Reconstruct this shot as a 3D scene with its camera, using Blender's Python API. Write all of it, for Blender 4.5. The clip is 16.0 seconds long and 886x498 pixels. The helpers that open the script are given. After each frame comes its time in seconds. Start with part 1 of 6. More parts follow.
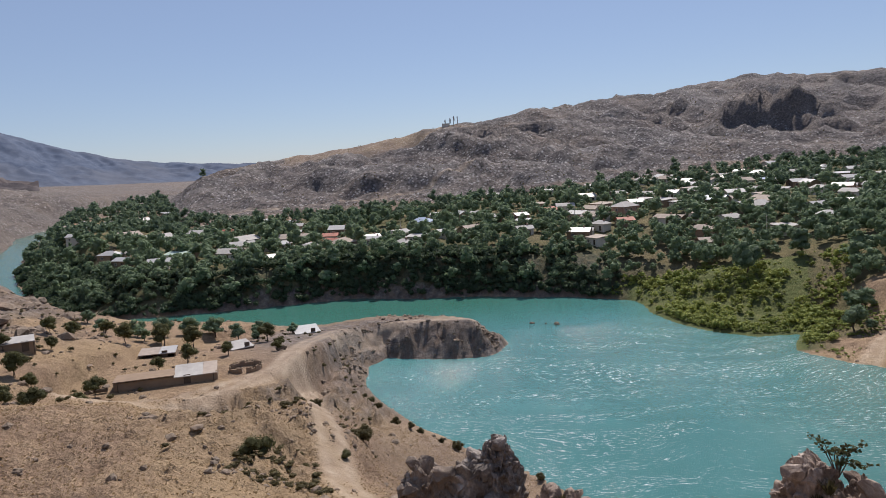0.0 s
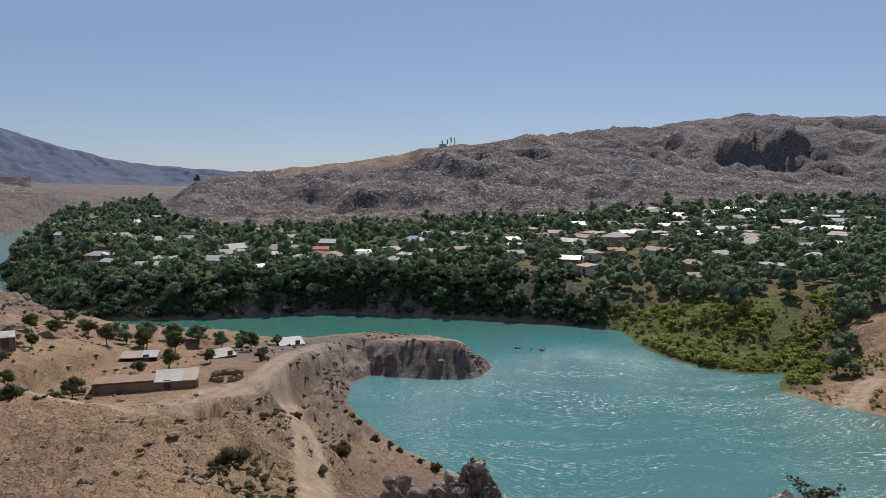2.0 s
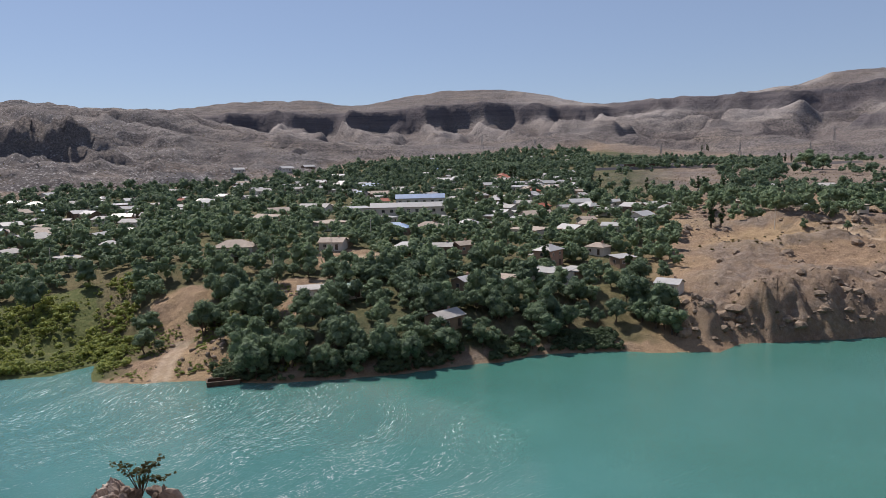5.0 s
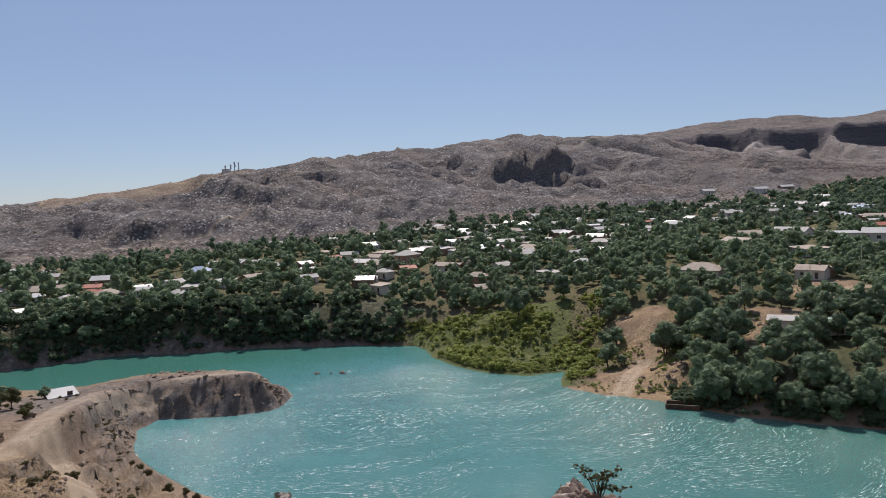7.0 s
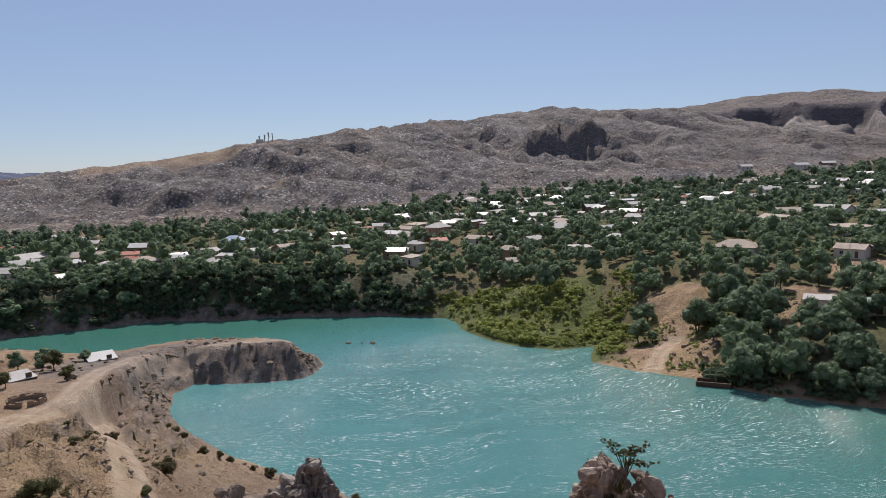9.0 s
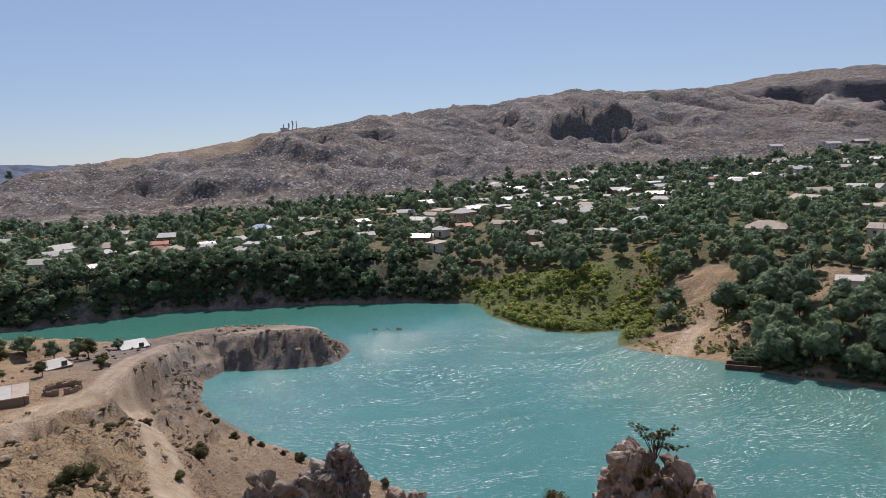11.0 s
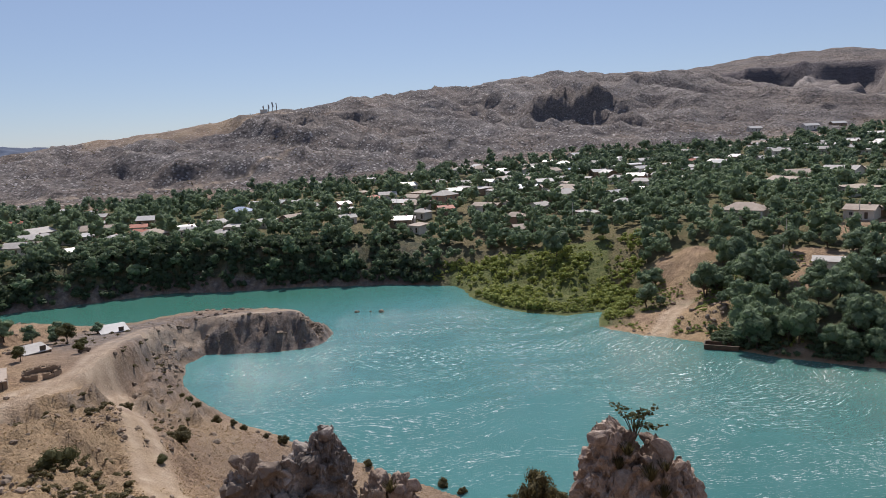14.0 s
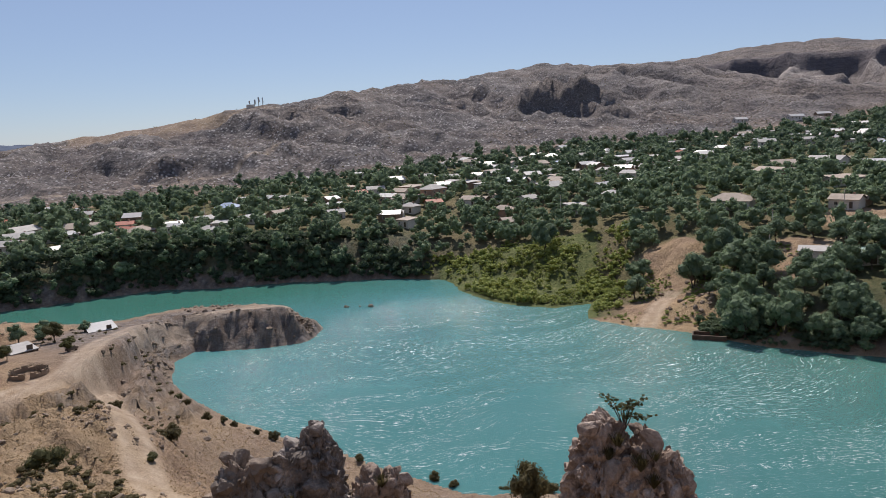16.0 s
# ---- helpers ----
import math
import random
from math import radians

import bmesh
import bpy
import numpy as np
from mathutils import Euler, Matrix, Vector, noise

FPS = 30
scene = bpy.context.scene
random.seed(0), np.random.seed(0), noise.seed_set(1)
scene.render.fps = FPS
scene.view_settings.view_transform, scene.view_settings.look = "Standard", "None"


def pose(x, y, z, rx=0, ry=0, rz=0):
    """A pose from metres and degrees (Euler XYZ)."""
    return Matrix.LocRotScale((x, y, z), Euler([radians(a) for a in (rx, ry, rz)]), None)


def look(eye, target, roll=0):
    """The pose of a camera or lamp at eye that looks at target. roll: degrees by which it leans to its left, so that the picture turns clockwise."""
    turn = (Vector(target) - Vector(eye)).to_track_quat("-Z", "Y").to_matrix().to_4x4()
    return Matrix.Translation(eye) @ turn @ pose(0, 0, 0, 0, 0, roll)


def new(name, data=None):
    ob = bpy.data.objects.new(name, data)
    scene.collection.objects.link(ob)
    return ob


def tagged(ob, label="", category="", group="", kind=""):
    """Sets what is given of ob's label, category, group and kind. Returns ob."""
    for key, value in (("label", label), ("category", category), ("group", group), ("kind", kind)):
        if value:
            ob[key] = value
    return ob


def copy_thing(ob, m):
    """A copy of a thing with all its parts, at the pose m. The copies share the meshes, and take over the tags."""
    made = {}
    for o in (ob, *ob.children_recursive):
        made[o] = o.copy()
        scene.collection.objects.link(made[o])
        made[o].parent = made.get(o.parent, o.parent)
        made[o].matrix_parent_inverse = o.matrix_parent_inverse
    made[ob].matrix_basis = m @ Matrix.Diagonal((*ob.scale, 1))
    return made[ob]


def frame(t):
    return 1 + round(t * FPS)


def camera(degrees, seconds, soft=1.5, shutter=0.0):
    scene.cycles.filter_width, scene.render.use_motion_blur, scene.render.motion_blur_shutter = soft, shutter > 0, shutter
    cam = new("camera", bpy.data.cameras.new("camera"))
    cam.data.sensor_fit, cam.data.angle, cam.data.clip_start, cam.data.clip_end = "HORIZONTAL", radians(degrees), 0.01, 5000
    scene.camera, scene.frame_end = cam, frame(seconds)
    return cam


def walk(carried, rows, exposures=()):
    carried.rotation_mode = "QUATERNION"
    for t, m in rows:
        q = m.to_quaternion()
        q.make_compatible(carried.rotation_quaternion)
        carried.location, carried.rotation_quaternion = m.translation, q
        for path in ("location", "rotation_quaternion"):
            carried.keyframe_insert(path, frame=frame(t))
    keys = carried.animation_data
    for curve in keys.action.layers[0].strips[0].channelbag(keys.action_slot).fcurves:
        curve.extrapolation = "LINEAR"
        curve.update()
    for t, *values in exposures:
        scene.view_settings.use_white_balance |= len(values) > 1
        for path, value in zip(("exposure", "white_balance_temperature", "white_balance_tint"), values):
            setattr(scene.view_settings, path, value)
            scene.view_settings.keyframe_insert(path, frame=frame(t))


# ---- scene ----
cam = camera(63.7, 16.0, soft=0.6)
EYE = 50.0
ROWS = [
    (0.0, 83.25, 3.20, -0.38),
    (0.5, 83.49, 3.42, 19.67),
    (1.0, 83.96, 2.05, 22.79),
    (1.5, 84.83, 1.14, 19.62),
    (2.0, 84.84, -0.22, -0.79),
    (2.5, 84.24, -1.08, -33.21),
    (3.0, 83.26, -1.50, -67.16),
    (3.5, 83.08, -0.17, -82.15),
    (4.0, 83.08, 0.18, -79.82),
    (4.5, 83.21, 0.39, -72.72),
    (5.0, 83.49, 1.39, -53.78),
    (7.5, 86.07, 1.89, -16.13),
    (8.0, 84.71, 1.77, -15.89),
    (8.5, 83.86, 1.62, -15.59),
    (9.0, 84.23, 1.38, -14.96),
    (9.5, 84.37, 1.31, -14.25),
    (12.0, 82.44, 2.71, -12.69),
    (12.5, 82.42, 2.73, -13.38),
    (13.0, 82.16, 2.72, -13.92),
    (13.5, 81.91, 2.59, -14.31),
    (14.0, 81.66, 2.38, -14.51),
    (14.5, 81.18, 2.42, -14.68),
    (15.0, 81.13, 2.57, -15.01),
    (15.5, 81.08, 2.72, -15.33),
    (16.0, 81.12, 2.88, -15.49),
]
walk(cam, [(t, pose(0, 0, EYE, rx, ry, rz)) for t, rx, ry, rz in ROWS], [(0.0, 0.06, 6380, 16.0), (1.0, -0.02, 6380, 16.0), (2.0, -0.15, 6330, 16.0), (3.0, 0.07, 6400, 16.0), (5.0, 0.06, 6400, 16.0), (8.0, -0.03, 6400, 16.0), (9.0, 0.05, 6400, 16.0), (12.0, 0.1, 6380, 16.0), (16.0, 0.06, 6380, 16.0)])

# ---- light ----
SUN_AZ, SUN_EL = 14.0, 52.0
world = bpy.data.worlds.new("sky")
scene.world = world
world.use_nodes = True
wn = world.node_tree.nodes
sky = wn.new("ShaderNodeTexSky")
sky.sky_type = "NISHITA"
sky.sun_disc = False
sky.sun_elevation = radians(SUN_EL)
sky.sun_rotation = radians(SUN_AZ)
sky.air_density, sky.dust_density, sky.ozone_density, sky.altitude = 1.0, 0.4, 4.2, 900
wn["Background"].inputs["Strength"].default_value = 0.083
# thin even haze over the clear sky
haze = wn.new("ShaderNodeMix")
haze.data_type = "RGBA"
haze.inputs[0].default_value, haze.inputs[7].default_value = 0.42, (4.3, 5.3, 7.0, 1)
world.node_tree.links.new(sky.outputs[0], haze.inputs[6])
world.node_tree.links.new(haze.outputs[2], wn["Background"].inputs["Color"])
sun = new("sun", bpy.data.lights.new("sun", "SUN"))
sun.data.energy, sun.data.angle, sun.data.color = 5.0, radians(0.53), (1.0, 0.93, 0.82)
sun_from = Vector((math.sin(radians(SUN_AZ)) * math.cos(radians(SUN_EL)), math.cos(radians(SUN_AZ)) * math.cos(radians(SUN_EL)), math.sin(radians(SUN_EL))))
sun.matrix_world = look(sun_from * 100, (0, 0, 0))

# ---- materials ----
def mat(name, rough=0.85, metal=0.0):
    m = bpy.data.materials.new(name)
    m.use_nodes = True
    b = m.node_tree.nodes["Principled BSDF"]
    b.inputs["Roughness"].default_value, b.inputs["Metallic"].default_value = rough, metal
    return m, m.node_tree, b


def node(nt, kind, **values):
    n = nt.nodes.new("ShaderNode" + kind)
    for key, value in values.items():
        if key in n.inputs:
            n.inputs[key].default_value = value
    return n


def noise_tex(nt, scale, detail=6.0, rough=0.6, vector=None):
    n = node(nt, "TexNoise", Scale=scale, Detail=detail, Roughness=rough)
    if vector is not None:
        nt.links.new(vector, n.inputs["Vector"])
    return n.outputs["Fac"]


def ramp(nt, fac, *stops):
    r = node(nt, "ValToRGB")
    e = r.color_ramp.elements
    while len(e) < len(stops):
        e.new(0.5)
    for el, (p, c) in zip(e, stops):
        el.position, el.color = p, (*c, 1) if len(c) == 3 else c
    nt.links.new(fac, r.inputs["Fac"])
    return r.outputs["Color"]


def mix(nt, fac, a, b, mode="MIX"):
    m = nt.nodes.new("ShaderNodeMix")
    m.data_type, m.blend_type = "RGBA", mode
    for sock, v in ((m.inputs[0], fac), (m.inputs[6], a), (m.inputs[7], b)):
        if isinstance(v, bpy.types.NodeSocket):
            nt.links.new(v, sock)
        elif isinstance(v, tuple):
            sock.default_value = (*v, 1)
        else:
            sock.default_value = v
    return m.outputs[2]


def calc(nt, op, a, b=0.0, clamp=False):
    m = nt.nodes.new("ShaderNodeMath")
    m.operation, m.use_clamp = op, clamp
    for sock, v in ((m.inputs[0], a), (m.inputs[1], b)):
        if isinstance(v, bpy.types.NodeSocket):
            nt.links.new(v, sock)
        else:
            sock.default_value = v
    return m.outputs[0]


def bump(nt, bsdf, height, strength, distance):
    b = node(nt, "Bump", Strength=strength, Distance=distance)
    nt.links.new(height, b.inputs["Height"])
    nt.links.new(b.outputs[0], bsdf.inputs["Normal"])


def place(nt):
    return nt.nodes.new("ShaderNodeNewGeometry").outputs["Position"]


def rgb(*c):
    """Linear colour from 0-255 values."""
    return tuple(((v / 255 + 0.055) / 1.055) ** 2.4 if v > 10 else v / 255 / 12.92 for v in c)


def ground_material():
    m, nt, b = mat("dry_ground", 0.95)
    b.inputs["Specular IOR Level"].default_value = 0.15
    P = place(nt)
    att = nt.nodes.new("ShaderNodeVertexColor")
    att.layer_name = "cover"
    sep = nt.nodes.new("ShaderNodeSeparateColor")
    nt.links.new(att.outputs["Color"], sep.inputs[0])
    track, green, rock, hill = sep.outputs[0], sep.outputs[1], sep.outputs[2], att.outputs["Alpha"]
    big, mid, fine = noise_tex(nt, 0.03, 5, 0.6, P), noise_tex(nt, 0.35, 6, 0.65, P), noise_tex(nt, 3.0, 5, 0.7, P)
    soil = ramp(nt, mid, (0.3, (0.25, 0.172, 0.118)), (0.5, (0.36, 0.255, 0.172)), (0.7, (0.45, 0.33, 0.215)))
    grains = noise_tex(nt, 11.0, 3, 0.7, P)
    soil = mix(nt, ramp(nt, fine, (0.38, (0, 0, 0)), (0.6, (1, 1, 1))), mix(nt, 0.75, soil, (0.135, 0.09, 0.06)), soil)
    soil = mix(nt, ramp(nt, grains, (0.36, (0.8, 0.8, 0.8)), (0.5, (0, 0, 0))), soil, mix(nt, 0.65, soil, (0.12, 0.085, 0.062)))
    soil = mix(nt, ramp(nt, big, (0.45, (0, 0, 0)), (0.6, (1, 1, 1))), soil, mix(nt, 0.35, soil, (0.46, 0.34, 0.18)))
    # stony slope of the far hills: pale scree, dark thorn bushes
    vor = node(nt, "TexVoronoi", Scale=0.3)
    nt.links.new(P, vor.inputs["Vector"])
    hbig, hmid, hf = noise_tex(nt, 0.012, 6, 0.65, P), noise_tex(nt, 0.06, 7, 0.7, P), noise_tex(nt, 0.3, 5, 0.7, P)
    # greyer and bluer than the near ground: some haze worked into the slope colour
    far = ramp(nt, hmid, (0.3, (0.07, 0.069, 0.078)), (0.46, (0.135, 0.128, 0.136)), (0.6, (0.205, 0.195, 0.2)), (0.78, (0.36, 0.345, 0.345)))
    far = mix(nt, ramp(nt, hbig, (0.4, (0, 0, 0)), (0.65, (1, 1, 1))), far, mix(nt, 0.45, far, (0.29, 0.205, 0.14)))
    lay = nt.nodes.new("ShaderNodeMapping")
    lay.inputs["Scale"].default_value = (0.0025, 0.0025, 0.075)
    nt.links.new(P, lay.inputs["Vector"])
    bands = noise_tex(nt, 1.0, 5, 0.65, lay.outputs[0])
    strata = ramp(nt, bands, (0.34, (0.13, 0.112, 0.12)), (0.45, (0.30, 0.258, 0.235)), (0.52, (0.19, 0.16, 0.16)), (0.6, (0.34, 0.285, 0.235)), (0.68, (0.22, 0.182, 0.172)))
    east = nt.nodes.new("ShaderNodeSeparateXYZ")
    nt.links.new(P, east.inputs[0])
    layered = ramp(nt, calc(nt, "DIVIDE", east.outputs["X"], 1000.0), (0.45, (0.12, 0.12, 0.12)), (0.75, (0.6, 0.6, 0.6)))
    far = mix(nt, layered, far, strata)
    far = mix(nt, ramp(nt, hf, (0.44, (1, 1, 1)), (0.53, (0, 0, 0))), far, mix(nt, 0.7, far, (0.045, 0.045, 0.042)))
    # weathered dark rock and thorn cover in broad patches
    cover_patch = calc(nt, "MULTIPLY", ramp(nt, noise_tex(nt, 0.016, 7, 0.68, P), (0.47, (0, 0, 0)), (0.55, (0.75, 0.75, 0.75))), ramp(nt, calc(nt, "DIVIDE", east.outputs["X"], 1000.0), (0.45, (1, 1, 1)), (0.8, (0.3, 0.3, 0.3))))
    far = mix(nt, cover_patch, far, mix(nt, 0.6, far, (0.055, 0.056, 0.066)))
    # loose pale stones lie on the slopes behind the village, bare beds farther downstream
    stony = ramp(nt, calc(nt, "DIVIDE", east.outputs["X"], 1000.0), (0.3, (1, 1, 1)), (0.75, (0.08, 0.08, 0.08)))
    dots = calc(nt, "MULTIPLY", stony, ramp(nt, vor.outputs["Distance"], (0.22, (1, 1, 1)), (0.36, (0, 0, 0))))
    far = mix(nt, calc(nt, "MULTIPLY", dots, ramp(nt, hmid, (0.4, (0.3, 0.3, 0.3)), (0.6, (0.9, 0.9, 0.9)))), far, (0.50, 0.485, 0.48))
    beds = nt.nodes.new("ShaderNodeVertexColor")
    beds.layer_name = "beds"
    bed = nt.nodes.new("ShaderNodeSeparateColor")
    nt.links.new(beds.outputs["Color"], bed.inputs[0])
    # bed masks: spur crests paler, gullies between them darker, cliff band darkest
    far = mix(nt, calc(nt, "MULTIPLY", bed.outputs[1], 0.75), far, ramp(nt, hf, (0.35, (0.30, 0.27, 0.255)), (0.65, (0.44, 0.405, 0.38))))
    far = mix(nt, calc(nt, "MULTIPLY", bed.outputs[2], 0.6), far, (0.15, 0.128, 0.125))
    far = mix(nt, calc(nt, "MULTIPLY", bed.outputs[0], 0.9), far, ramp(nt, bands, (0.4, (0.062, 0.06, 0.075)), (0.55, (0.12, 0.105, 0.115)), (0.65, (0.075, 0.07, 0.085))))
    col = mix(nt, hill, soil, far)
    stone = ramp(nt, noise_tex(nt, 0.5, 8, 0.7, P), (0.3, (0.062, 0.057, 0.058)), (0.5, (0.15, 0.133, 0.126)), (0.7, (0.33, 0.288, 0.255)))
    col = mix(nt, calc(nt, "MULTIPLY", rock, ramp(nt, mid, (0.3, (0.4, 0.4, 0.4)), (0.6, (1, 1, 1)))), col, stone)
    weed = ramp(nt, noise_tex(nt, 0.4, 6, 0.7, P), (0.3, (0.02, 0.034, 0.014)), (0.48, (0.05, 0.07, 0.024)), (0.66, (0.12, 0.115, 0.05)))
    weed = mix(nt, ramp(nt, green, (0.86, (0, 0, 0)), (0.97, (1, 1, 1))), weed, mix(nt, 0.75, weed, (0.16, 0.24, 0.05)))
    col = mix(nt, green, col, weed)
    dust = ramp(nt, mid, (0.3, (0.42, 0.33, 0.245)), (0.7, (0.58, 0.48, 0.375)))
    col = mix(nt, track, col, dust)
    wet = nt.nodes.new("ShaderNodeAttribute")
    wet.attribute_name = "wet"
    col = mix(nt, wet.outputs["Fac"], col, (0.03, 0.024, 0.022))
    nt.links.new(col, b.inputs["Base Color"])
    h = calc(nt, "ADD", calc(nt, "MULTIPLY", mid, 1.0), calc(nt, "MULTIPLY", fine, 0.4))
    h = calc(nt, "ADD", h, calc(nt, "MULTIPLY", calc(nt, "MULTIPLY", hmid, hill), 8.0))
    bump(nt, b, h, 1.0, 1.0)
    return m


def water_material():
    m, nt, b = mat("river_water", 0.1)
    b.inputs["IOR"].default_value = 1.33
    P = place(nt)
    w = noise_tex(nt, 0.02, 4, 0.6, P)
    col = ramp(nt, w, (0.3, (0.058, 0.19, 0.192)), (0.7, (0.084, 0.238, 0.245)))
    # greener channel above the spit: the dark bank's reflection put into the colour
    up = nt.nodes.new("ShaderNodeVectorMath")
    up.operation = "DOT_PRODUCT"
    nt.links.new(P, up.inputs[0])
    up.inputs[1].default_value = (-0.5, 0.86, 0)
    col = mix(nt, ramp(nt, calc(nt, "DIVIDE", up.outputs["Value"], 1000.0), (0.165, (0, 0, 0)), (0.215, (1, 1, 1))), col, (0.047, 0.165, 0.132))
    # clearer green water in the deep reach downstream
    deep = ramp(nt, w, (0.3, (0.045, 0.148, 0.122)), (0.7, (0.06, 0.183, 0.156)))
    side = nt.nodes.new("ShaderNodeSeparateXYZ")
    nt.links.new(P, side.inputs[0])
    col = mix(nt, ramp(nt, calc(nt, "DIVIDE", side.outputs["X"], 1000.0), (0.05, (0, 0, 0)), (0.12, (1, 1, 1))), col, deep)
    # the rapids below the narrows: broken water, foam, and sun glints painted in white
    def patch(cx, cy, rad):
        v = nt.nodes.new("ShaderNodeVectorMath")
        v.operation = "DISTANCE"
        nt.links.new(P, v.inputs[0])
        v.inputs[1].default_value = (cx, cy, 0)
        return ramp(nt, calc(nt, "DIVIDE", v.outputs["Value"], rad), (0.45, (1, 1, 1)), (1.0, (0, 0, 0)))
    rapid = calc(nt, "MAXIMUM", patch(54, 138, 88), patch(80, 92, 46))
    mp = nt.nodes.new("ShaderNodeMapping")
    mp.inputs["Scale"].default_value = (0.3, 1.5, 1)
    warp = node(nt, "TexNoise", Scale=0.02, Detail=2.0)
    nt.links.new(P, warp.inputs["Vector"])
    bent = nt.nodes.new("ShaderNodeVectorMath")
    bent.operation = "MULTIPLY_ADD"
    nt.links.new(warp.outputs["Color"], bent.inputs[0])
    bent.inputs[1].default_value = (45, 45, 0)
    nt.links.new(P, bent.inputs[2])
    nt.links.new(bent.outputs[0], mp.inputs["Vector"])
    s1 = noise_tex(nt, 0.07, 6, 0.7, mp.outputs[0])
    s2 = noise_tex(nt, 1.7, 7, 0.85, mp.outputs[0])
    streak = calc(nt, "MULTIPLY", ramp(nt, s1, (0.44, (0.1, 0.1, 0.1)), (0.58, (1, 1, 1))), ramp(nt, s2, (0.55, (0, 0, 0)), (0.62, (1, 1, 1))))
    foam_glint = calc(nt, "MULTIPLY", streak, calc(nt, "ADD", calc(nt, "MULTIPLY", rapid, 1.1), 0.06), True)
    col = mix(nt, foam_glint, col, (0.85, 0.9, 0.89))
    nt.links.new(col, b.inputs["Base Color"])
    nt.links.new(calc(nt, "ADD", calc(nt, "MULTIPLY", foam_glint, 0.5), 0.08), b.inputs["Roughness"])
    h = calc(nt, "ADD", calc(nt, "MULTIPLY", noise_tex(nt, 1.7, 6, 0.8, P), 1.0), calc(nt, "MULTIPLY", s2, 0.5))
    h = calc(nt, "MULTIPLY", h, calc(nt, "ADD", calc(nt, "MULTIPLY", rapid, 0.8), 0.2))
    bump(nt, b, h, 0.6, 0.6)
    return m


GROUND, WATER = ground_material(), water_material()


# ---- lie of the land ----
def unit(t):
    return t * t * (3 - 2 * t)


LATTICE = np.random.default_rng(99).random((256, 256)).astype(np.float32)


def value_noise(x, y, seed=0):
    i, j = np.floor(x), np.floor(y)
    u, v = unit((x - i).astype(np.float32)), unit((y - j).astype(np.float32))
    i, j = (i.astype(np.int64) + seed * 37) & 255, (j.astype(np.int64) + seed * 91) & 255
    i2, j2 = (i + 1) & 255, (j + 1) & 255
    a, b, c, d = LATTICE[i, j], LATTICE[i2, j], LATTICE[i, j2], LATTICE[i2, j2]
    return a + (b - a) * u + (c - a) * v + (a - b - c + d) * u * v


def fbm(x, y, octaves=5, seed=0, ridged=False):
    total, amp, norm = 0.0, 1.0, 0.0
    for k in range(octaves):
        n = value_noise(x * 0.8 + y * 0.6, y * 0.8 - x * 0.6, seed + k * 13)
        total = total + amp * ((1 - np.abs(2 * n - 1)) if ridged else n)
        norm += amp
        x, y, amp = x * 2.03 + 17.3, y * 2.03 - 9.1, amp * 0.5
    return total / norm


# far bank from upstream to downstream: east, north, steepness
FAR_BANK = [(-430, 1500, 0.5), (-400, 900, 0.5), (-385, 740, 0.5), (-359, 628, 0.6), (-300, 510, 0.7), (-241, 398, 0.6), (-193, 327, 0.5),
            (-156, 279, 0.45), (-128, 259, 0.5), (-104, 259, 0.7), (-69, 266, 1.0), (-40, 274, 1.2), (3, 266, 1.2), (44, 255, 0.9), (65, 242, 0.5),
            (65, 221, 0.12), (70, 197, 0.1), (81, 184, 0.1), (93, 184, 0.1), (86, 170, 0.12), (94, 155, 0.16), (105, 139, 0.4), (112, 129, 0.6),
            (129, 111, 0.6), (152, 96, 0.6), (169, 84, 0.5), (180, 70, 0.4), (190, 50, 0.12), (201, 48, 0.5), (214, 36, 0.8), (235, 10, 0.6)]
FAR_BANK += [(278, -31, 0.35), (304, -57, 0.3), (391, -130, 0.35), (432, -159, 0.4), (520, -190, 0.4), (587, -226, 0.4), (787, -259, 0.3), (1212, -371, 0.3),
             (1482, -464, 0.3), (1530, -679, 0.3), (1600, -950, 0.3), (1700, -1400, 0.3)]
# near bank from downstream to upstream
NEAR_BANK = [(1400, -1400, 0.3), (1150, -760, 0.3), (700, -430, 0.3), (450, -290, 0.35), (330, -190, 0.4), (240, -110, 0.5), (190, -65, 0.5), (156, -36, 0.5),
             (132, -15, 0.5), (119, 5, 0.45), (108, 6, 0.45), (99, 26, 0.5), (88, 42, 0.5), (70, 62, 0.5), (50, 78, 0.5), (27, 91, 0.5), (13, 107, 0.45),
             (1, 121, 0.45), (-6, 131, 0.45), (-15, 147, 0.5), (-19, 158, 0.7), (-20, 177, 0.85), (-15, 185, 0.95), (-7, 181.5, 1.02), (1, 179, 1.05), (9, 179.5, 1.08), (13, 186, 1.2),
             (16, 193, 1.2), (6, 202, 0.6), (-20, 209, 0.5), (-60, 213, 0.5), (-100, 226, 0.5)]
NEAR_BANK += [(-133, 248, 0.6), (-152, 264, 0.7), (-190, 297, 0.8), (-216, 322, 0.9), (-249, 366, 1.0), (-304, 463, 0.8), (-363, 592, 0.6), (-420, 700, 0.5),
              (-450, 800, 0.5), (-460, 900, 0.5), (-500, 1500, 0.5)]
SHORE = np.array(FAR_BANK + NEAR_BANK, float)


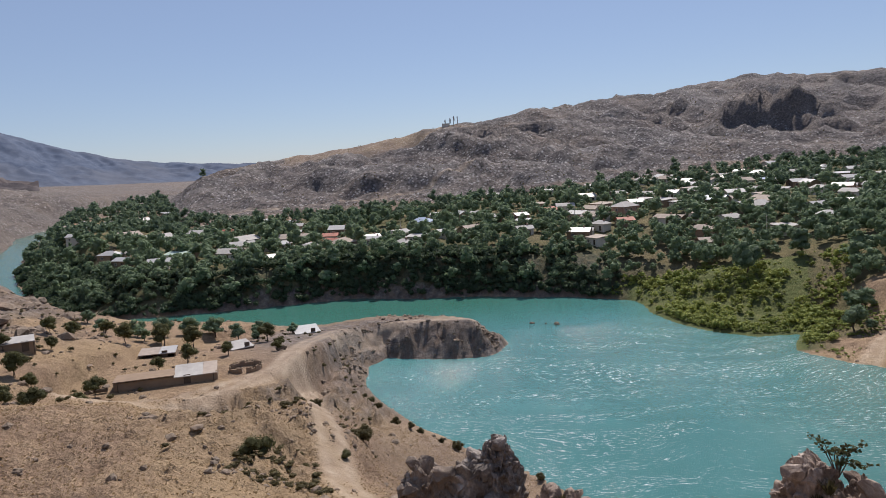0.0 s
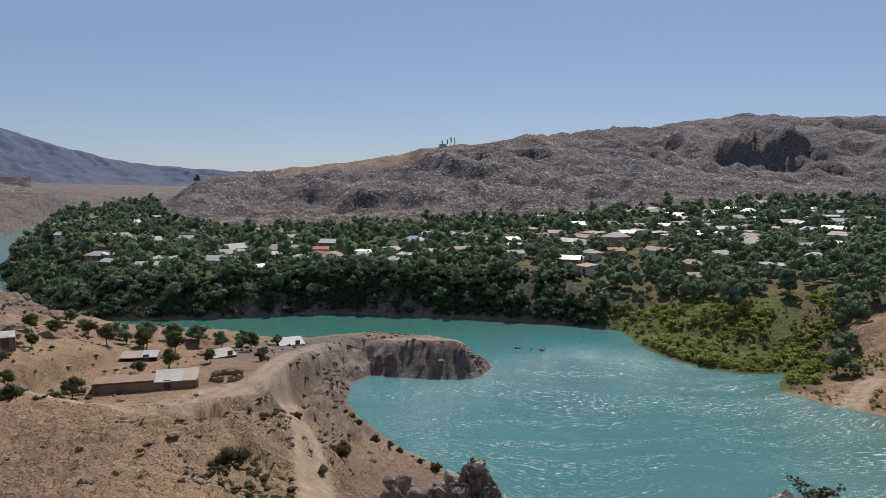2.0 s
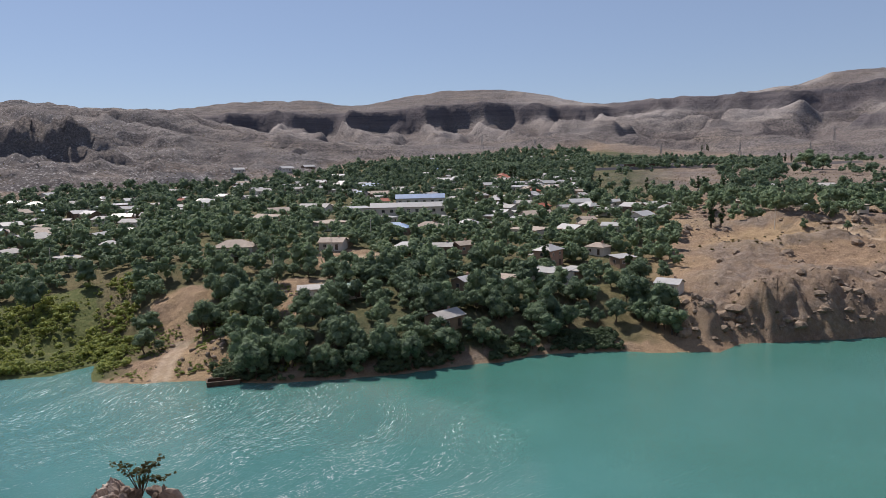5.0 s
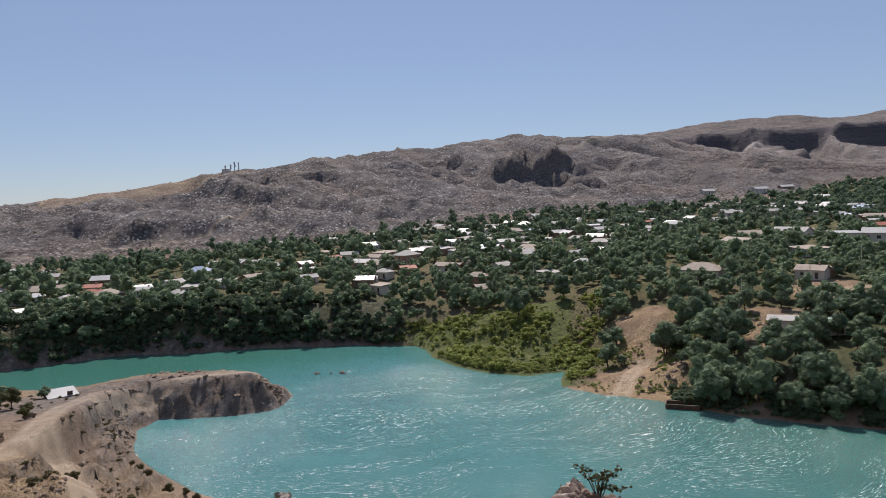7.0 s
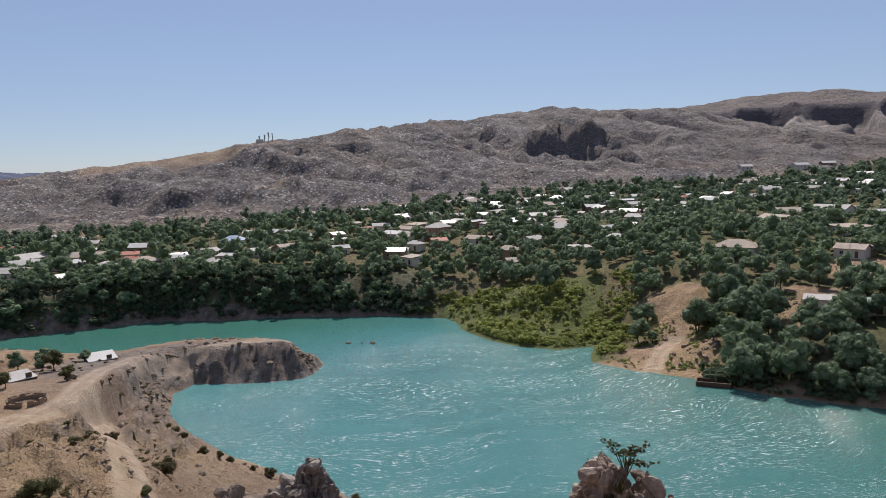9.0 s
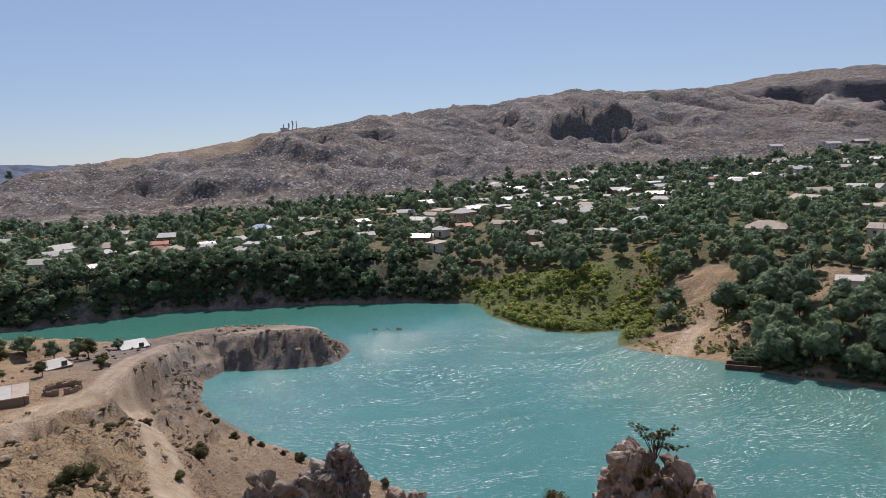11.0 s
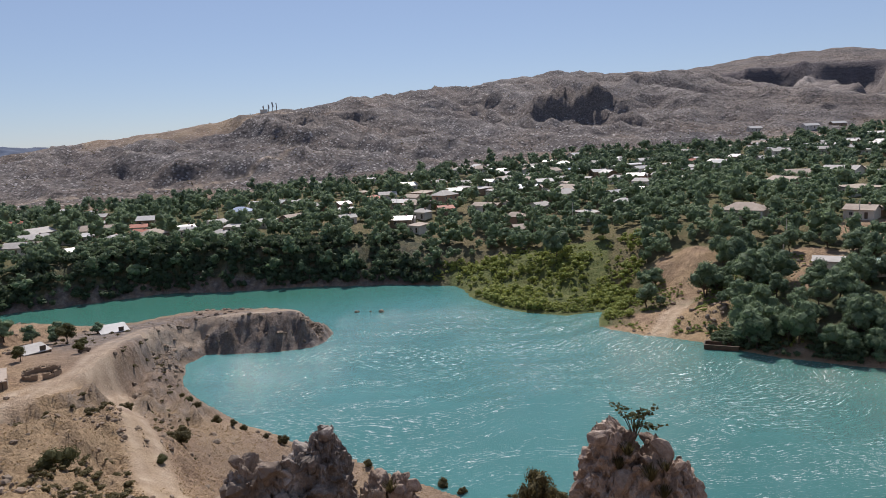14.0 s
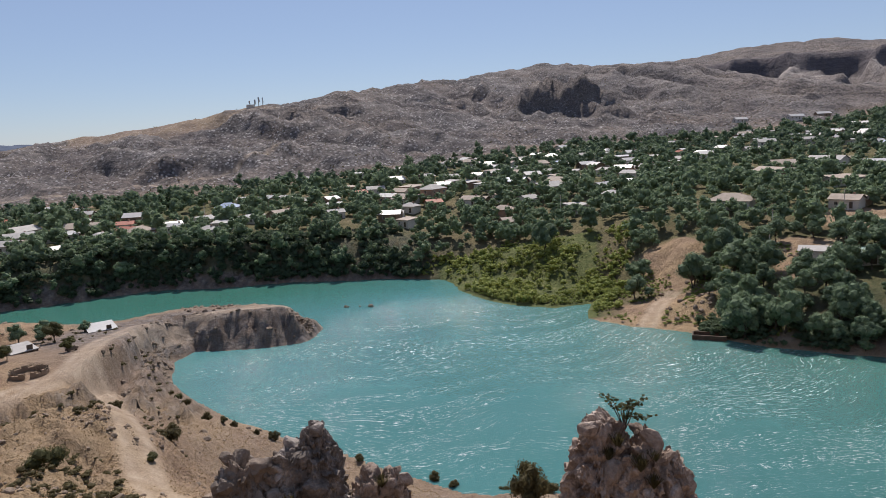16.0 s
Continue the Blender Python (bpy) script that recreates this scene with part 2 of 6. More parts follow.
def shore_distance(x, y):
    """Distance to the bank (negative in the water), the bank's steepness there, and whether it is the far bank."""
    best, steep, inside, beyond = np.full(x.shape, 1e9), np.zeros(x.shape), np.zeros(x.shape, bool), np.zeros(x.shape, bool)
    n = len(SHORE)
    for k in range(n):
        (ax, ay, sa), (bx, by, sb) = SHORE[k], SHORE[(k + 1) % n]
        dx, dy = bx - ax, by - ay
        t = np.clip(((x - ax) * dx + (y - ay) * dy) / (dx * dx + dy * dy), 0, 1)
        d = np.hypot(x - ax - t * dx, y - ay - t * dy)
        near = d < best
        best, steep = np.where(near, d, best), np.where(near, sa + t * (sb - sa), steep)
        beyond = np.where(near, k < len(FAR_BANK) - 1, beyond)
        cross = ((ay > y) != (by > y)) & (x < dx * (y - ay) / (dy if dy else 1e-9) + ax)
        inside ^= cross
    return np.where(inside, -best, best), steep, beyond


def bearing(az, d):
    return d * math.sin(radians(az)), d * math.cos(radians(az))


# spot heights of the broad land form: bearing, distance, height
SPOTS_NEAR = [(0, 0, 47.7), (180, 60, 72), (135, 80, 62), (-120, 60, 62), (150, 400, 150), (-150, 400, 150), (95, 16, 39), (112, 18, 40), (60, 16, 37), (15, 13, 38.5),
              (-25, 18, 38), (-50, 25, 38), (84, 45, 26.5), (100, 45, 30.5), (112, 45, 33), (112, 75, 23.5), (112, 120, 14.5), (112, 180, 5.5), (50, 45, 25), (15, 45, 24),
              (-8, 76, 17), (-6, 95, 10), (-10.2, 92, 17.3), (-10.6, 108, 15.2), (-16, 76, 22.5), (-25, 65, 25.5), (-28, 52, 27.5), (-21, 105, 18.5), (-21, 128, 15), (-12, 140, 14.5),
              (-10, 160, 12.5), (-3, 186, 7.5), (3, 185, 7.5), (-22, 155, 15.5)]
SPOTS_NEAR += [(-32, 88, 26), (-38, 58, 27), (-50, 55, 33), (-42, 100, 25), (-39, 135, 27)]
SPOTS_LEFT = [(-30, 150, 21), (-34, 220, 16), (-42, 350, 36), (-49, 310, 32), (-51, 250, 24), (-38, 330, 29), (-51, 420, 60), (-44, 440, 46), (-51, 100, 31),
              (-65, 200, 60), (-75, 400, 120), (-36, 1400, 55), (-28, 1500, 35), (-21, 2200, 15), (-46, 1100, 60), (-36, 700, 28), (-60, 800, 90), (-90, 1500, 250)]
SPOTS_FAR = [(-28, 600, 16), (-24, 320, 13), (-10, 300, 14), (2, 290, 15), (8, 300, 17), (-18, 450, 17), (-8, 470, 20), (2, 450, 23), (7, 480, 26), (20, 600, 33),
             (21, 750, 42), (14, 330, 20), (18, 260, 9), (24, 240, 9), (33, 215, 10), (33, 260, 19), (33, 900, 45), (40, 1100, 58), (46, 1200, 66), (45, 260, 20),
             (45, 500, 34), (30, 400, 27), (55, 1300, 76), (63, 1300, 76), (60, 235, 15), (60, 350, 24)]
SPOTS_RIGHT = [(60, 600, 38), (66, 1200, 66), (72, 1100, 53), (76, 800, 40), (74, 235, 12), (74, 420, 28), (80, 320, 25), (87, 310, 22), (92, 300, 13), (88, 420, 26),
               (96, 330, 11), (95, 430, 24), (87, 900, 44), (96, 850, 42), (104, 560, 31), (107, 560, 20), (100, 850, 40), (104, 1000, 28), (72, 520, 31), (125, 900, 60)]


def smooth_land():
    spots = SPOTS_NEAR + SPOTS_LEFT + SPOTS_FAR + SPOTS_RIGHT
    p = np.array([(*bearing(a, d), z) for a, d, z in spots])
    r = np.hypot(p[:, None, 0] - p[None, :, 0], p[:, None, 1] - p[None, :, 1])
    a = np.ones((len(p) + 1, len(p) + 1))
    a[:-1, :-1], a[-1, -1] = np.sqrt(r * r + 100) + np.eye(len(p)) * 0.5, 0
    w = np.linalg.solve(a, np.append(p[:, 2], 0))

    def height(x, y):
        h = np.full(x.shape, w[-1])
        for (px, py, _), wk in zip(p, w):
            h = h + wk * np.sqrt((x - px) ** 2 + (y - py) ** 2 + 100)
        return h
    return height


base_height = smooth_land()

# ridges: half width, roughness, crest as bearing, elevation angle seen from the viewpoint, distance
RIDGES = [
    (370, 0.7, 0.0, [(-19, -1.0, 960), (-17, 0.2, 920), (-14, 0.9, 880), (-8.6, 1.55, 850), (-3, 2.3, 840), (1.4, 3.1, 840), (4.2, 2.65, 870), (7.5, 3.5, 880), (9.1, 3.15, 900),
                  (12, 3.7, 950), (14.7, 3.9, 1000), (20, 3.0, 1000), (24, 1.6, 950)]),
    (480, 0.45, 0.0, [(10, 3.4, 1250), (15.6, 4.1, 1250), (19, 4.75, 1250), (24, 5.25, 1250), (27.8, 4.8, 1280), (31.5, 4.85, 1300), (34, 4.5, 1350), (38, 3.0, 1400), (42, 1.2, 1450)]),
    (700, 0.38, 0.13, [(30, 4.5, 2000), (34.6, 4.9, 2000), (38, 5.3, 2000), (44, 5.4, 2000), (46, 5.0, 2000), (48, 5.05, 2000), (51, 5.6, 2000), (54, 6.0, 2000), (58.3, 6.0, 2000),
                 (61.8, 5.5, 2000), (65, 4.7, 2000), (67, 4.55, 2000), (70, 4.85, 2000), (71.8, 4.4, 2000)]),
    (700, 0.38, 0.13, [(71.8, 4.4, 2000), (75.8, 4.7, 1950), (80, 5.2, 1900), (82, 5.9, 1900), (85, 6.0, 1900), (87.7, 5.4, 1900), (91.7, 5.0, 1900), (94, 4.2, 1900), (96, 3.0, 1900)]),
    (420, 0.45, 0.2, [(88, 3.6, 1500), (93, 4.1, 1550), (96.4, 4.2, 1650), (100, 3.5, 1750), (101.2, 3.1, 1750), (103, 3.5, 1800), (105.2, 3.7, 1800), (107.8, 3.0, 1850), (110.4, 2.5, 1900),
                 (113, 2.4, 1900), (122, 2.4, 1900)]),
]
# dark crags on the hills with a steep face towards the river: bearing, distance, half width, height
OUTCROPS = [(0.9, 815, 26, 20), (2.0, 790, 24, 22), (3.2, 765, 26, 24), (4.4, 735, 24, 22), (5.4, 705, 20, 16), (7.0, 800, 26, 24), (7.6, 760, 16, 14), (12.2, 720, 20, 12),
            (17.2, 905, 30, 26), (18.6, 870, 26, 22), (10.0, 700, 16, 10), (15, 690, 14, 9),
            (22.8, 815, 24, 24), (24.4, 825, 36, 34), (26.0, 830, 40, 40), (27.8, 800, 28, 26), (29.2, 900, 22, 18), (20.5, 780, 18, 12), (97, 1320, 60, 24), (93, 1150, 50, 20)]
# cart track and paths: half width, points as bearing and distance
TRACKS = [(1.8, [(-7, 56), (-8.2, 62), (-9.3, 69.5), (-10.3, 87), (-10.8, 106), (-11.6, 126), (-12.6, 139), (-11.5, 155), (-9, 178), (-5, 191), (0.5, 192), (2, 190)]),
          (1.0, [(-11, 135), (-17, 124), (-22, 118), (-28, 122)]),
          (3.0, [(-60, 290), (-50, 308), (-45, 330), (-42, 350), (-41, 380), (-45, 500)]),
          (2.0, [(-52, 240), (-50, 275), (-49, 300)]), (2.2, [(34.5, 165), (31, 180), (32, 195), (33, 208)]), (2.0, [(42, 205), (44, 228), (46, 250), (50, 262)]),
          (1.8, [(-29, 118), (-22, 114), (-17, 119), (-14, 128), (-12.6, 139)]), (1.6, [(81, 330), (84, 318), (82.5, 305), (85, 296), (90, 300), (96, 312), (100, 330)]), (2.5, [(-18, 560), (-12, 540), (-5, 560), (0, 580), (6, 620)])]


def raise_ridge(x, y, h, width, rough, rim, q):
    """The ground with one ridge laid over it, its cliffs, and how far it is hillside."""
    best, crest_z, total, arc, run = np.full(x.shape, 1e9), np.zeros(x.shape), np.zeros(x.shape), np.zeros(x.shape), 0.0
    for (ax, ay, za), (bx, by, zb) in zip(q, q[1:]):
        dx, dy = bx - ax, by - ay
        t = np.clip(((x - ax) * dx + (y - ay) * dy) / (dx * dx + dy * dy), 0, 1)
        dd = np.hypot(x - ax - t * dx, y - ay - t * dy)
        w, length = 1 / (dd + 3) ** 4, math.hypot(dx, dy)
        best, crest_z, total, arc = np.minimum(best, dd), crest_z + w * (za + t * (zb - za)), total + w, arc + w * (run + t * length)
        run += length
    crest_z, arc = crest_z / total, arc / total
    s = np.clip(1 - best / width, 0, 1)
    if width < 400:
        s = s * unit(np.clip((np.degrees(np.arctan2(x, y)) + 22) / 4, 0, 1))
    # spurs and gullies that slant down from the crest
    mesa = rim > 0
    gap = 105 if width < 400 else 150 if mesa else 130
    bend = fbm(x / (gap * 1.4), y / (gap * 1.4), 4, 29)
    along = (arc - (0.25 if mesa else 0.6) * best) / gap
    spur = 1 - np.abs(2 * ((along + 1.5 * bend) % 1) - 1)
    fine_spur = 1 - np.abs(2 * ((along * 2.9 + 3.1 * bend + 0.37) % 1) - 1)
    grit = fbm(x / (width * 0.09), y / (width * 0.09), 5, 37, True) - 0.6
    size = 0.45 + 1.1 * fbm(arc / (gap * 2.2), best * 0, 2, 31)
    lift = np.maximum(crest_z - h, 0)
    if mesa:
        # gentle cap, dark cliff band with a scalloped edge, gullied talus below
        s2 = np.clip(s + (spur - 0.5) * 0.03 * np.clip((1 - s) * 8, 0, 1) * np.clip(s * 3, 0, 1) + grit * 0.03 * (s < 0.93), 0, 1)
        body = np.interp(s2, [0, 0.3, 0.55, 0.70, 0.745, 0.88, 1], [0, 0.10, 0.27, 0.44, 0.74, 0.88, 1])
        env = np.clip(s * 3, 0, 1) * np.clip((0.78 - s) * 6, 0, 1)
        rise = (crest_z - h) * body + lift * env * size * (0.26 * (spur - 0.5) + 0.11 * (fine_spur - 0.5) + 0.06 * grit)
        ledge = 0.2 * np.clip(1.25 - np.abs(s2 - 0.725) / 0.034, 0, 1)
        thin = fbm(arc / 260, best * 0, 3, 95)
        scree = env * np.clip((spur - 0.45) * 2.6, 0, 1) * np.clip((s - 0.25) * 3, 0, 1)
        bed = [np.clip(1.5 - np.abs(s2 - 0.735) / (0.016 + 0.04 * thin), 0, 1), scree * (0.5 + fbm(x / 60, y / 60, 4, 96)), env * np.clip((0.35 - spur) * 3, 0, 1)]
    else:
        env = np.clip((1 - s) * 5, 0, 1) * np.clip(s * 2.6, 0, 1)
        step = unit(np.clip((fbm(x / (width * 0.24), y / (width * 0.24), 5, 43) - 0.52) / 0.05, 0, 1))
        rise = (crest_z - h) * s ** 1.25 + lift * env * (size * (0.2 * (spur ** 1.3 - 0.5) + 0.06 * (fine_spur - 0.5)) + rough * 0.35 * grit + 0.035 * (step - 0.5))
        ledge = 3 * step * (1 - step) * env * (s > 0.05)
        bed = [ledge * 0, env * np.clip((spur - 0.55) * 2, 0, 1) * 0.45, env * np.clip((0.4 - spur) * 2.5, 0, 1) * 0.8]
    grassy = (width < 400) * np.clip((s - 0.8) * 6, 0, 0.55) * np.clip(1.2 - x / 260, 0, 1)
    return np.where(s > 0, np.maximum(h, h + rise), h), ledge, np.clip(s * 8, 0, 1) * (1 - grassy), np.stack(bed, -1)


def path_distance(x, y, pts):
    best = np.full(x.shape, 1e9)
    q = [bearing(a, d) for a, d in pts]
    for (ax, ay), (bx, by) in zip(q, q[1:]):
        dx, dy = bx - ax, by - ay
        t = np.clip(((x - ax) * dx + (y - ay) * dy) / (dx * dx + dy * dy), 0, 1)
        best = np.minimum(best, np.hypot(x - ax - t * dx, y - ay - t * dy))
    return best


# earth mounds on the far bank: east, north, radius, height
MOUNDS = [(124, 192, 15, 3.0), (113, 183, 10, 1.5), (110, 158, 9, 2.0), (201, 60, 10, 3.0), (221, 38, 16, 5.0), (236, 26, 14, 4.0), (212, 47, 8, 2.5)]

# trodden and bare patches on the far bank: east, north, radius
BARE = [(96, 159, 9), (104, 152, 8), (110, 163, 7), (101, 168, 7), (119, 182, 8), (125, 193, 9), (98, 158, 7), (107, 170, 6), (104, 148, 6), (180, 178, 12), (150, 165, 8), (206, 52, 16), (140, 152, 7)]


# level terrace with the barn: its outline, with the scarp along the first points, running on along the top of the spit
TERRACE = [(-63, 103.5), (-53.2, 104.3), (-40.7, 108.9), (-33.3, 113.4), (-28.5, 122), (-27.5, 132), (-25.5, 142), (-24.5, 156), (-26, 172), (-21, 190), (-8, 187.5), (2, 185.5), (8, 187), (9, 192), (2, 199), (-20, 204), (-45, 190), (-62, 152), (-67, 112)]


def terrace_distance(x, y):
    """Distance from the terrace's edge, negative on the terrace."""
    best, inside, n = np.full(x.shape, 1e9), np.zeros(x.shape, bool), len(TERRACE)
    for k in range(n):
        (ax, ay), (bx, by) = TERRACE[k], TERRACE[(k + 1) % n]
        dx, dy = bx - ax, by - ay
        t = np.clip(((x - ax) * dx + (y - ay) * dy) / (dx * dx + dy * dy), 0, 1)
        best = np.minimum(best, np.hypot(x - ax - t * dx, y - ay - t * dy))
        inside ^= ((ay > y) != (by > y)) & (x < dx * (y - ay) / (dy if dy else 1e-9) + ax)
    return np.where(inside, -best, best)


def land(x, y):
    """Height of the ground and its cover: track, green, rock, hill."""
    x, y = np.asarray(x, float), np.asarray(y, float)
    r, az = np.hypot(x, y), np.degrees(np.arctan2(x, y))
    far = np.clip((r - 500) / 400, 0, 1)
    d, steep, beyond = shore_distance(x + 5 * (fbm(x / 14, y / 14, 3, 5) - 0.5), y + 5 * (fbm(x / 14, y / 14, 3, 6) - 0.5))
    track, level = np.zeros(x.shape), np.zeros(x.shape)
    for half, pts in TRACKS:
        pd = path_distance(x, y, pts)
        level = np.maximum(level, np.clip(1.7 - pd / (half * 1.2), 0, 1))
        rut = 0.75 + 0.25 * np.cos(np.clip(pd / half, 0, 1.5) * 4.2 + 2.6)
        track = np.maximum(track, np.clip(1.5 - pd / half, 0, 1) * rut * (0.35 + 0.75 * fbm(x / 1.5, y / 1.5, 4, 50)))
    fgx, fgy = bearing(91, 318)
    field = np.clip(1.6 - np.hypot((x - fgx) / 24, (y - fgy) / 30) * 1.4, 0, 1)
    level = np.maximum(level, field)
    h = np.maximum(base_height(x, y), 1.5)
    hill = np.zeros(x.shape)
    ledge, beds = np.zeros(x.shape), np.zeros(x.shape + (3,))
    for width, rough, rim, crest in RIDGES:
        q = [(*bearing(a, dd), 50 + dd * math.tan(radians(e))) for a, e, dd in crest]
        px, py = [p[0] for p in q], [p[1] for p in q]
        on = (x > min(px) - width) & (x < max(px) + width) & (y > min(py) - width) & (y < max(py) + width)
        if on.any():
            h[on], rise_ledge, rise_hill, rise_beds = raise_ridge(x[on], y[on], h[on], width, rough, rim, q)
            ledge[on], hill[on] = np.maximum(ledge[on], rise_ledge), np.maximum(hill[on], rise_hill)
            beds[on] = np.maximum(beds[on], rise_beds)
    n2, n4 = fbm(x / 5, y / 5, 5, 9, True), fbm(x / 1.9, y / 1.9, 4, 19, True)
    craggy = np.clip((steep - 0.6) * 1.5, 0, 1) * np.where(y < 215, 0.6, 1) * np.clip(d / 2, 0, 1) * np.where(az > 70, 0.2, 1.0)
    dc = np.maximum(d + craggy * ((n2 - 0.6) * 5 + (n4 - 0.6) * 1.6), 0.15 * d)
    bank = np.maximum(dc, 0) * steep + 0.25 + np.maximum(d - 22, 0) * 0.45 + np.maximum(d - 90, 0) * 0.5
    k = np.where(steep > 1.0, 0.7, 2.0)
    soft = -k * np.logaddexp(-h / k, -bank / k)
    h = np.where(d > 0, np.where(r < 4200, soft, h), 0)
    land_mask = np.clip(d / (8 / (1 + 3 * np.maximum(steep - 0.5, 0))), 0, 1)
    cliff = np.clip((steep - 0.3) * 1.5, 0, 1) * np.clip(1.6 - np.abs(d - 12) / 12, 0, 1)
    n1 = fbm(x / 22, y / 22, 5, 3)
    nearby = np.clip(1 - r / 500, 0, 1)
    level = np.maximum(level, 0.8 * ((steep > 1.0) & (d > 8) & (y < 215)))
    h = h + land_mask * ((n1 - 0.5) * (2.5 + 3 * hill) * (1 - 0.7 * level) + (fbm(x / 26, y / 26, 5, 57, True) - 0.6) * 9 * hill * (az < 45) + (1 - 0.8 * level) * (n2 - 0.6) * (0.8 * nearby + 2.6 * cliff + 1.2 * hill) + (1 - level) * (n4 - 0.6) * (0.35 * nearby + 1.0 * cliff))
    knob = np.zeros(x.shape)
    for oa, od, orad, oh in OUTCROPS:
        ox, oy = bearing(oa, od)
        on = np.hypot(x - ox, y - oy) < orad * 3
        if on.any():
            xo, yo = x[on], y[on]
            sa, ca = ox / od, oy / od
            ahead = (ox - xo) * sa + (oy - yo) * ca + orad * 1.9 * (fbm(xo / (orad * 0.7), yo / (orad * 0.7), 5, 53) - 0.5)
            side = np.abs((xo - ox) * ca - (yo - oy) * sa) / orad
            prof = np.where(ahead < 0, np.clip(1 + ahead / (1.6 * orad), 0, 1), unit(np.clip(1 - ahead / (0.42 * oh + 4), 0, 1)))
            q = prof * unit(np.clip(1.5 - side, 0, 1))
            h[on] += np.minimum(0.38 * oh * q * (0.5 + 1.0 * fbm(xo / 14, yo / 14, 4, 54, True)), np.maximum(50 + r[on] * 0.05 - h[on], 0) if oa < 10 else 99)
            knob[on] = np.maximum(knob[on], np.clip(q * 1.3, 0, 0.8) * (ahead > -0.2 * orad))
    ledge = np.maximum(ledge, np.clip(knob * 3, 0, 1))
    # crag faces towards the river are coloured darker as well
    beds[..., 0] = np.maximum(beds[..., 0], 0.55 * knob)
    # broken ground: the bare headland across the river and the rough slope below the road
    head = np.clip((az - np.where(r > 400, 65, 71)) / 4, 0, 1) * beyond * np.maximum(np.clip((430 - r) / 60, 0, 1), np.clip((az - 65) / 2, 0, 1) * np.clip((76 - az) / 2, 0, 1) * np.clip((800 - r) / 60, 0, 1)) * np.clip(d / 6, 0, 1) * (1 - level)
    rough_left = np.clip((-25 - az) / 5, 0, 1) * np.clip((r - 130) / 60, 0, 1) * np.clip((1900 - r) / 300, 0, 1) * (~beyond) * (1 - level)
    n3 = fbm(x / 34, y / 34, 5, 17, True)
    hill = np.maximum(hill, rough_left * np.clip((r - 420) / 150, 0, 1) * 0.7)
    hill = np.maximum(hill, (az < -12) * np.clip((r - 650) / 200, 0, 1) * 0.85)
    step2 = unit(np.clip((fbm(x / 30, y / 30, 5, 47) - 0.5) / 0.05, 0, 1))
    h = h + head * ((n3 - 0.62) * 5 + (n2 - 0.6) * 1.8 + (n4 - 0.6) * 0.8 + step2 * 2.0) + rough_left * land_mask * ((n3 - 0.62) * 5 + (n2 - 0.6) * 2.6 + step2 * 2.2 + np.clip(1 - d / 60, 0, 1) * (n3 - 0.5) * 8) + rough_left * land_mask * np.clip((r - 420) / 200, 0, 1) * ((fbm(x / 90, y / 90, 5, 18, True) - 0.66) * 20)
    ledge = np.maximum(ledge, 4 * step2 * (1 - step2) * np.maximum(head, rough_left))
    n5 = fbm(x / 0.7, y / 0.7, 3, 23, True)
    h = h + land_mask * (1 - level) * np.clip(1.4 - r / 110, 0, 1) * ((n5 - 0.6) * 0.5 + (n4 - 0.6) * 0.6)
    scarp = np.zeros(x.shape)
    # the barn's terrace and the scarp that falls from it to the cart track
    on = (r > 60) & (r < 215) & (az > -45) & (az < 6)
    if on.any():
        xo, yo = x[on], y[on]
        q = terrace_distance(xo, yo) + 3.0 * (fbm(xo / 7, yo / 7, 4, 78) - 0.5)
        flat = 15.4 + 0.25 * n1[on] - np.minimum(0.135 * np.maximum(yo - 135, 0), 7.6)
        h[on] += (flat - h[on]) * unit(np.clip(0.2 - q / 3, 0, 1)) * np.clip((d[on] - 2.5) / 3, 0, 1)
        fall = np.where(q < 6, 0.8 * q, 4.8 - 0.45 * (q - 6))
        cut = np.minimum(h[on], flat - fall + (n2[on] - 0.6) * 2.2 * np.clip(q, 0, 1) + (n4[on] - 0.6) * 1.2 * np.clip(q, 0, 1))
        h[on] += (cut - h[on]) * np.clip((az[on] + 25) / 5, 0, 1) * (q > 0) * np.clip((145 - yo) / 10, 0, 1)
        # bare broken rock on the slope between the terrace and the cove
        broken = np.clip(q / 2, 0, 1) * np.clip((22 - q) / 8, 0, 1) * np.clip((az[on] + 24) / 4, 0, 1) * (1 - track[on]) * ((xo > -30) | (yo < 125))
        strata = unit(np.clip((fbm(xo / 4, yo / 9, 4, 79) - 0.48) / 0.06, 0, 1))
        h[on] += broken * np.clip(d[on] / 4, 0, 1) * ((n2[on] - 0.6) * 3.6 + (n4[on] - 0.6) * 2.6 + 0.9 * strata)
        scarp[on] = broken * np.clip(0.25 + 0.5 * strata + (n4[on] - 0.55) * 2, 0, 0.8)
    # gullied face below the barn terrace
    gx, gy = bearing(-15, 84)
    gully = np.exp(-(((x - gx) / 15) ** 2 + ((y - gy) / 22) ** 2)) * (1 - level)
    h = h + gully * ((fbm(x / 5, y / 12, 5, 77, True) - 0.6) * 3.6 + (n4 - 0.6) * 1.3)
    for mx, my, mr, mh in MOUNDS:
        h = h + mh * unit(np.clip(1.2 - np.hypot(x - mx, y - my) / mr, 0, 1)) * (0.3 + 1.1 * n2)
    h = np.where(d > 0, np.maximum(h, 0.12), -np.minimum(-d * 0.35, 4) - 0.05)
    bx, by = bearing(110, 1010)
    bar = 1.25 - np.hypot(((x - bx) * 0.94 - (y - by) * 0.34) / 190, ((x - bx) * 0.34 + (y - by) * 0.94) / 60) - 0.5 * (fbm(x / 60, y / 60, 3, 8) - 0.5)
    h = np.where(bar > 0, np.maximum(h, np.minimum(bar * 5, 1.6)), h)
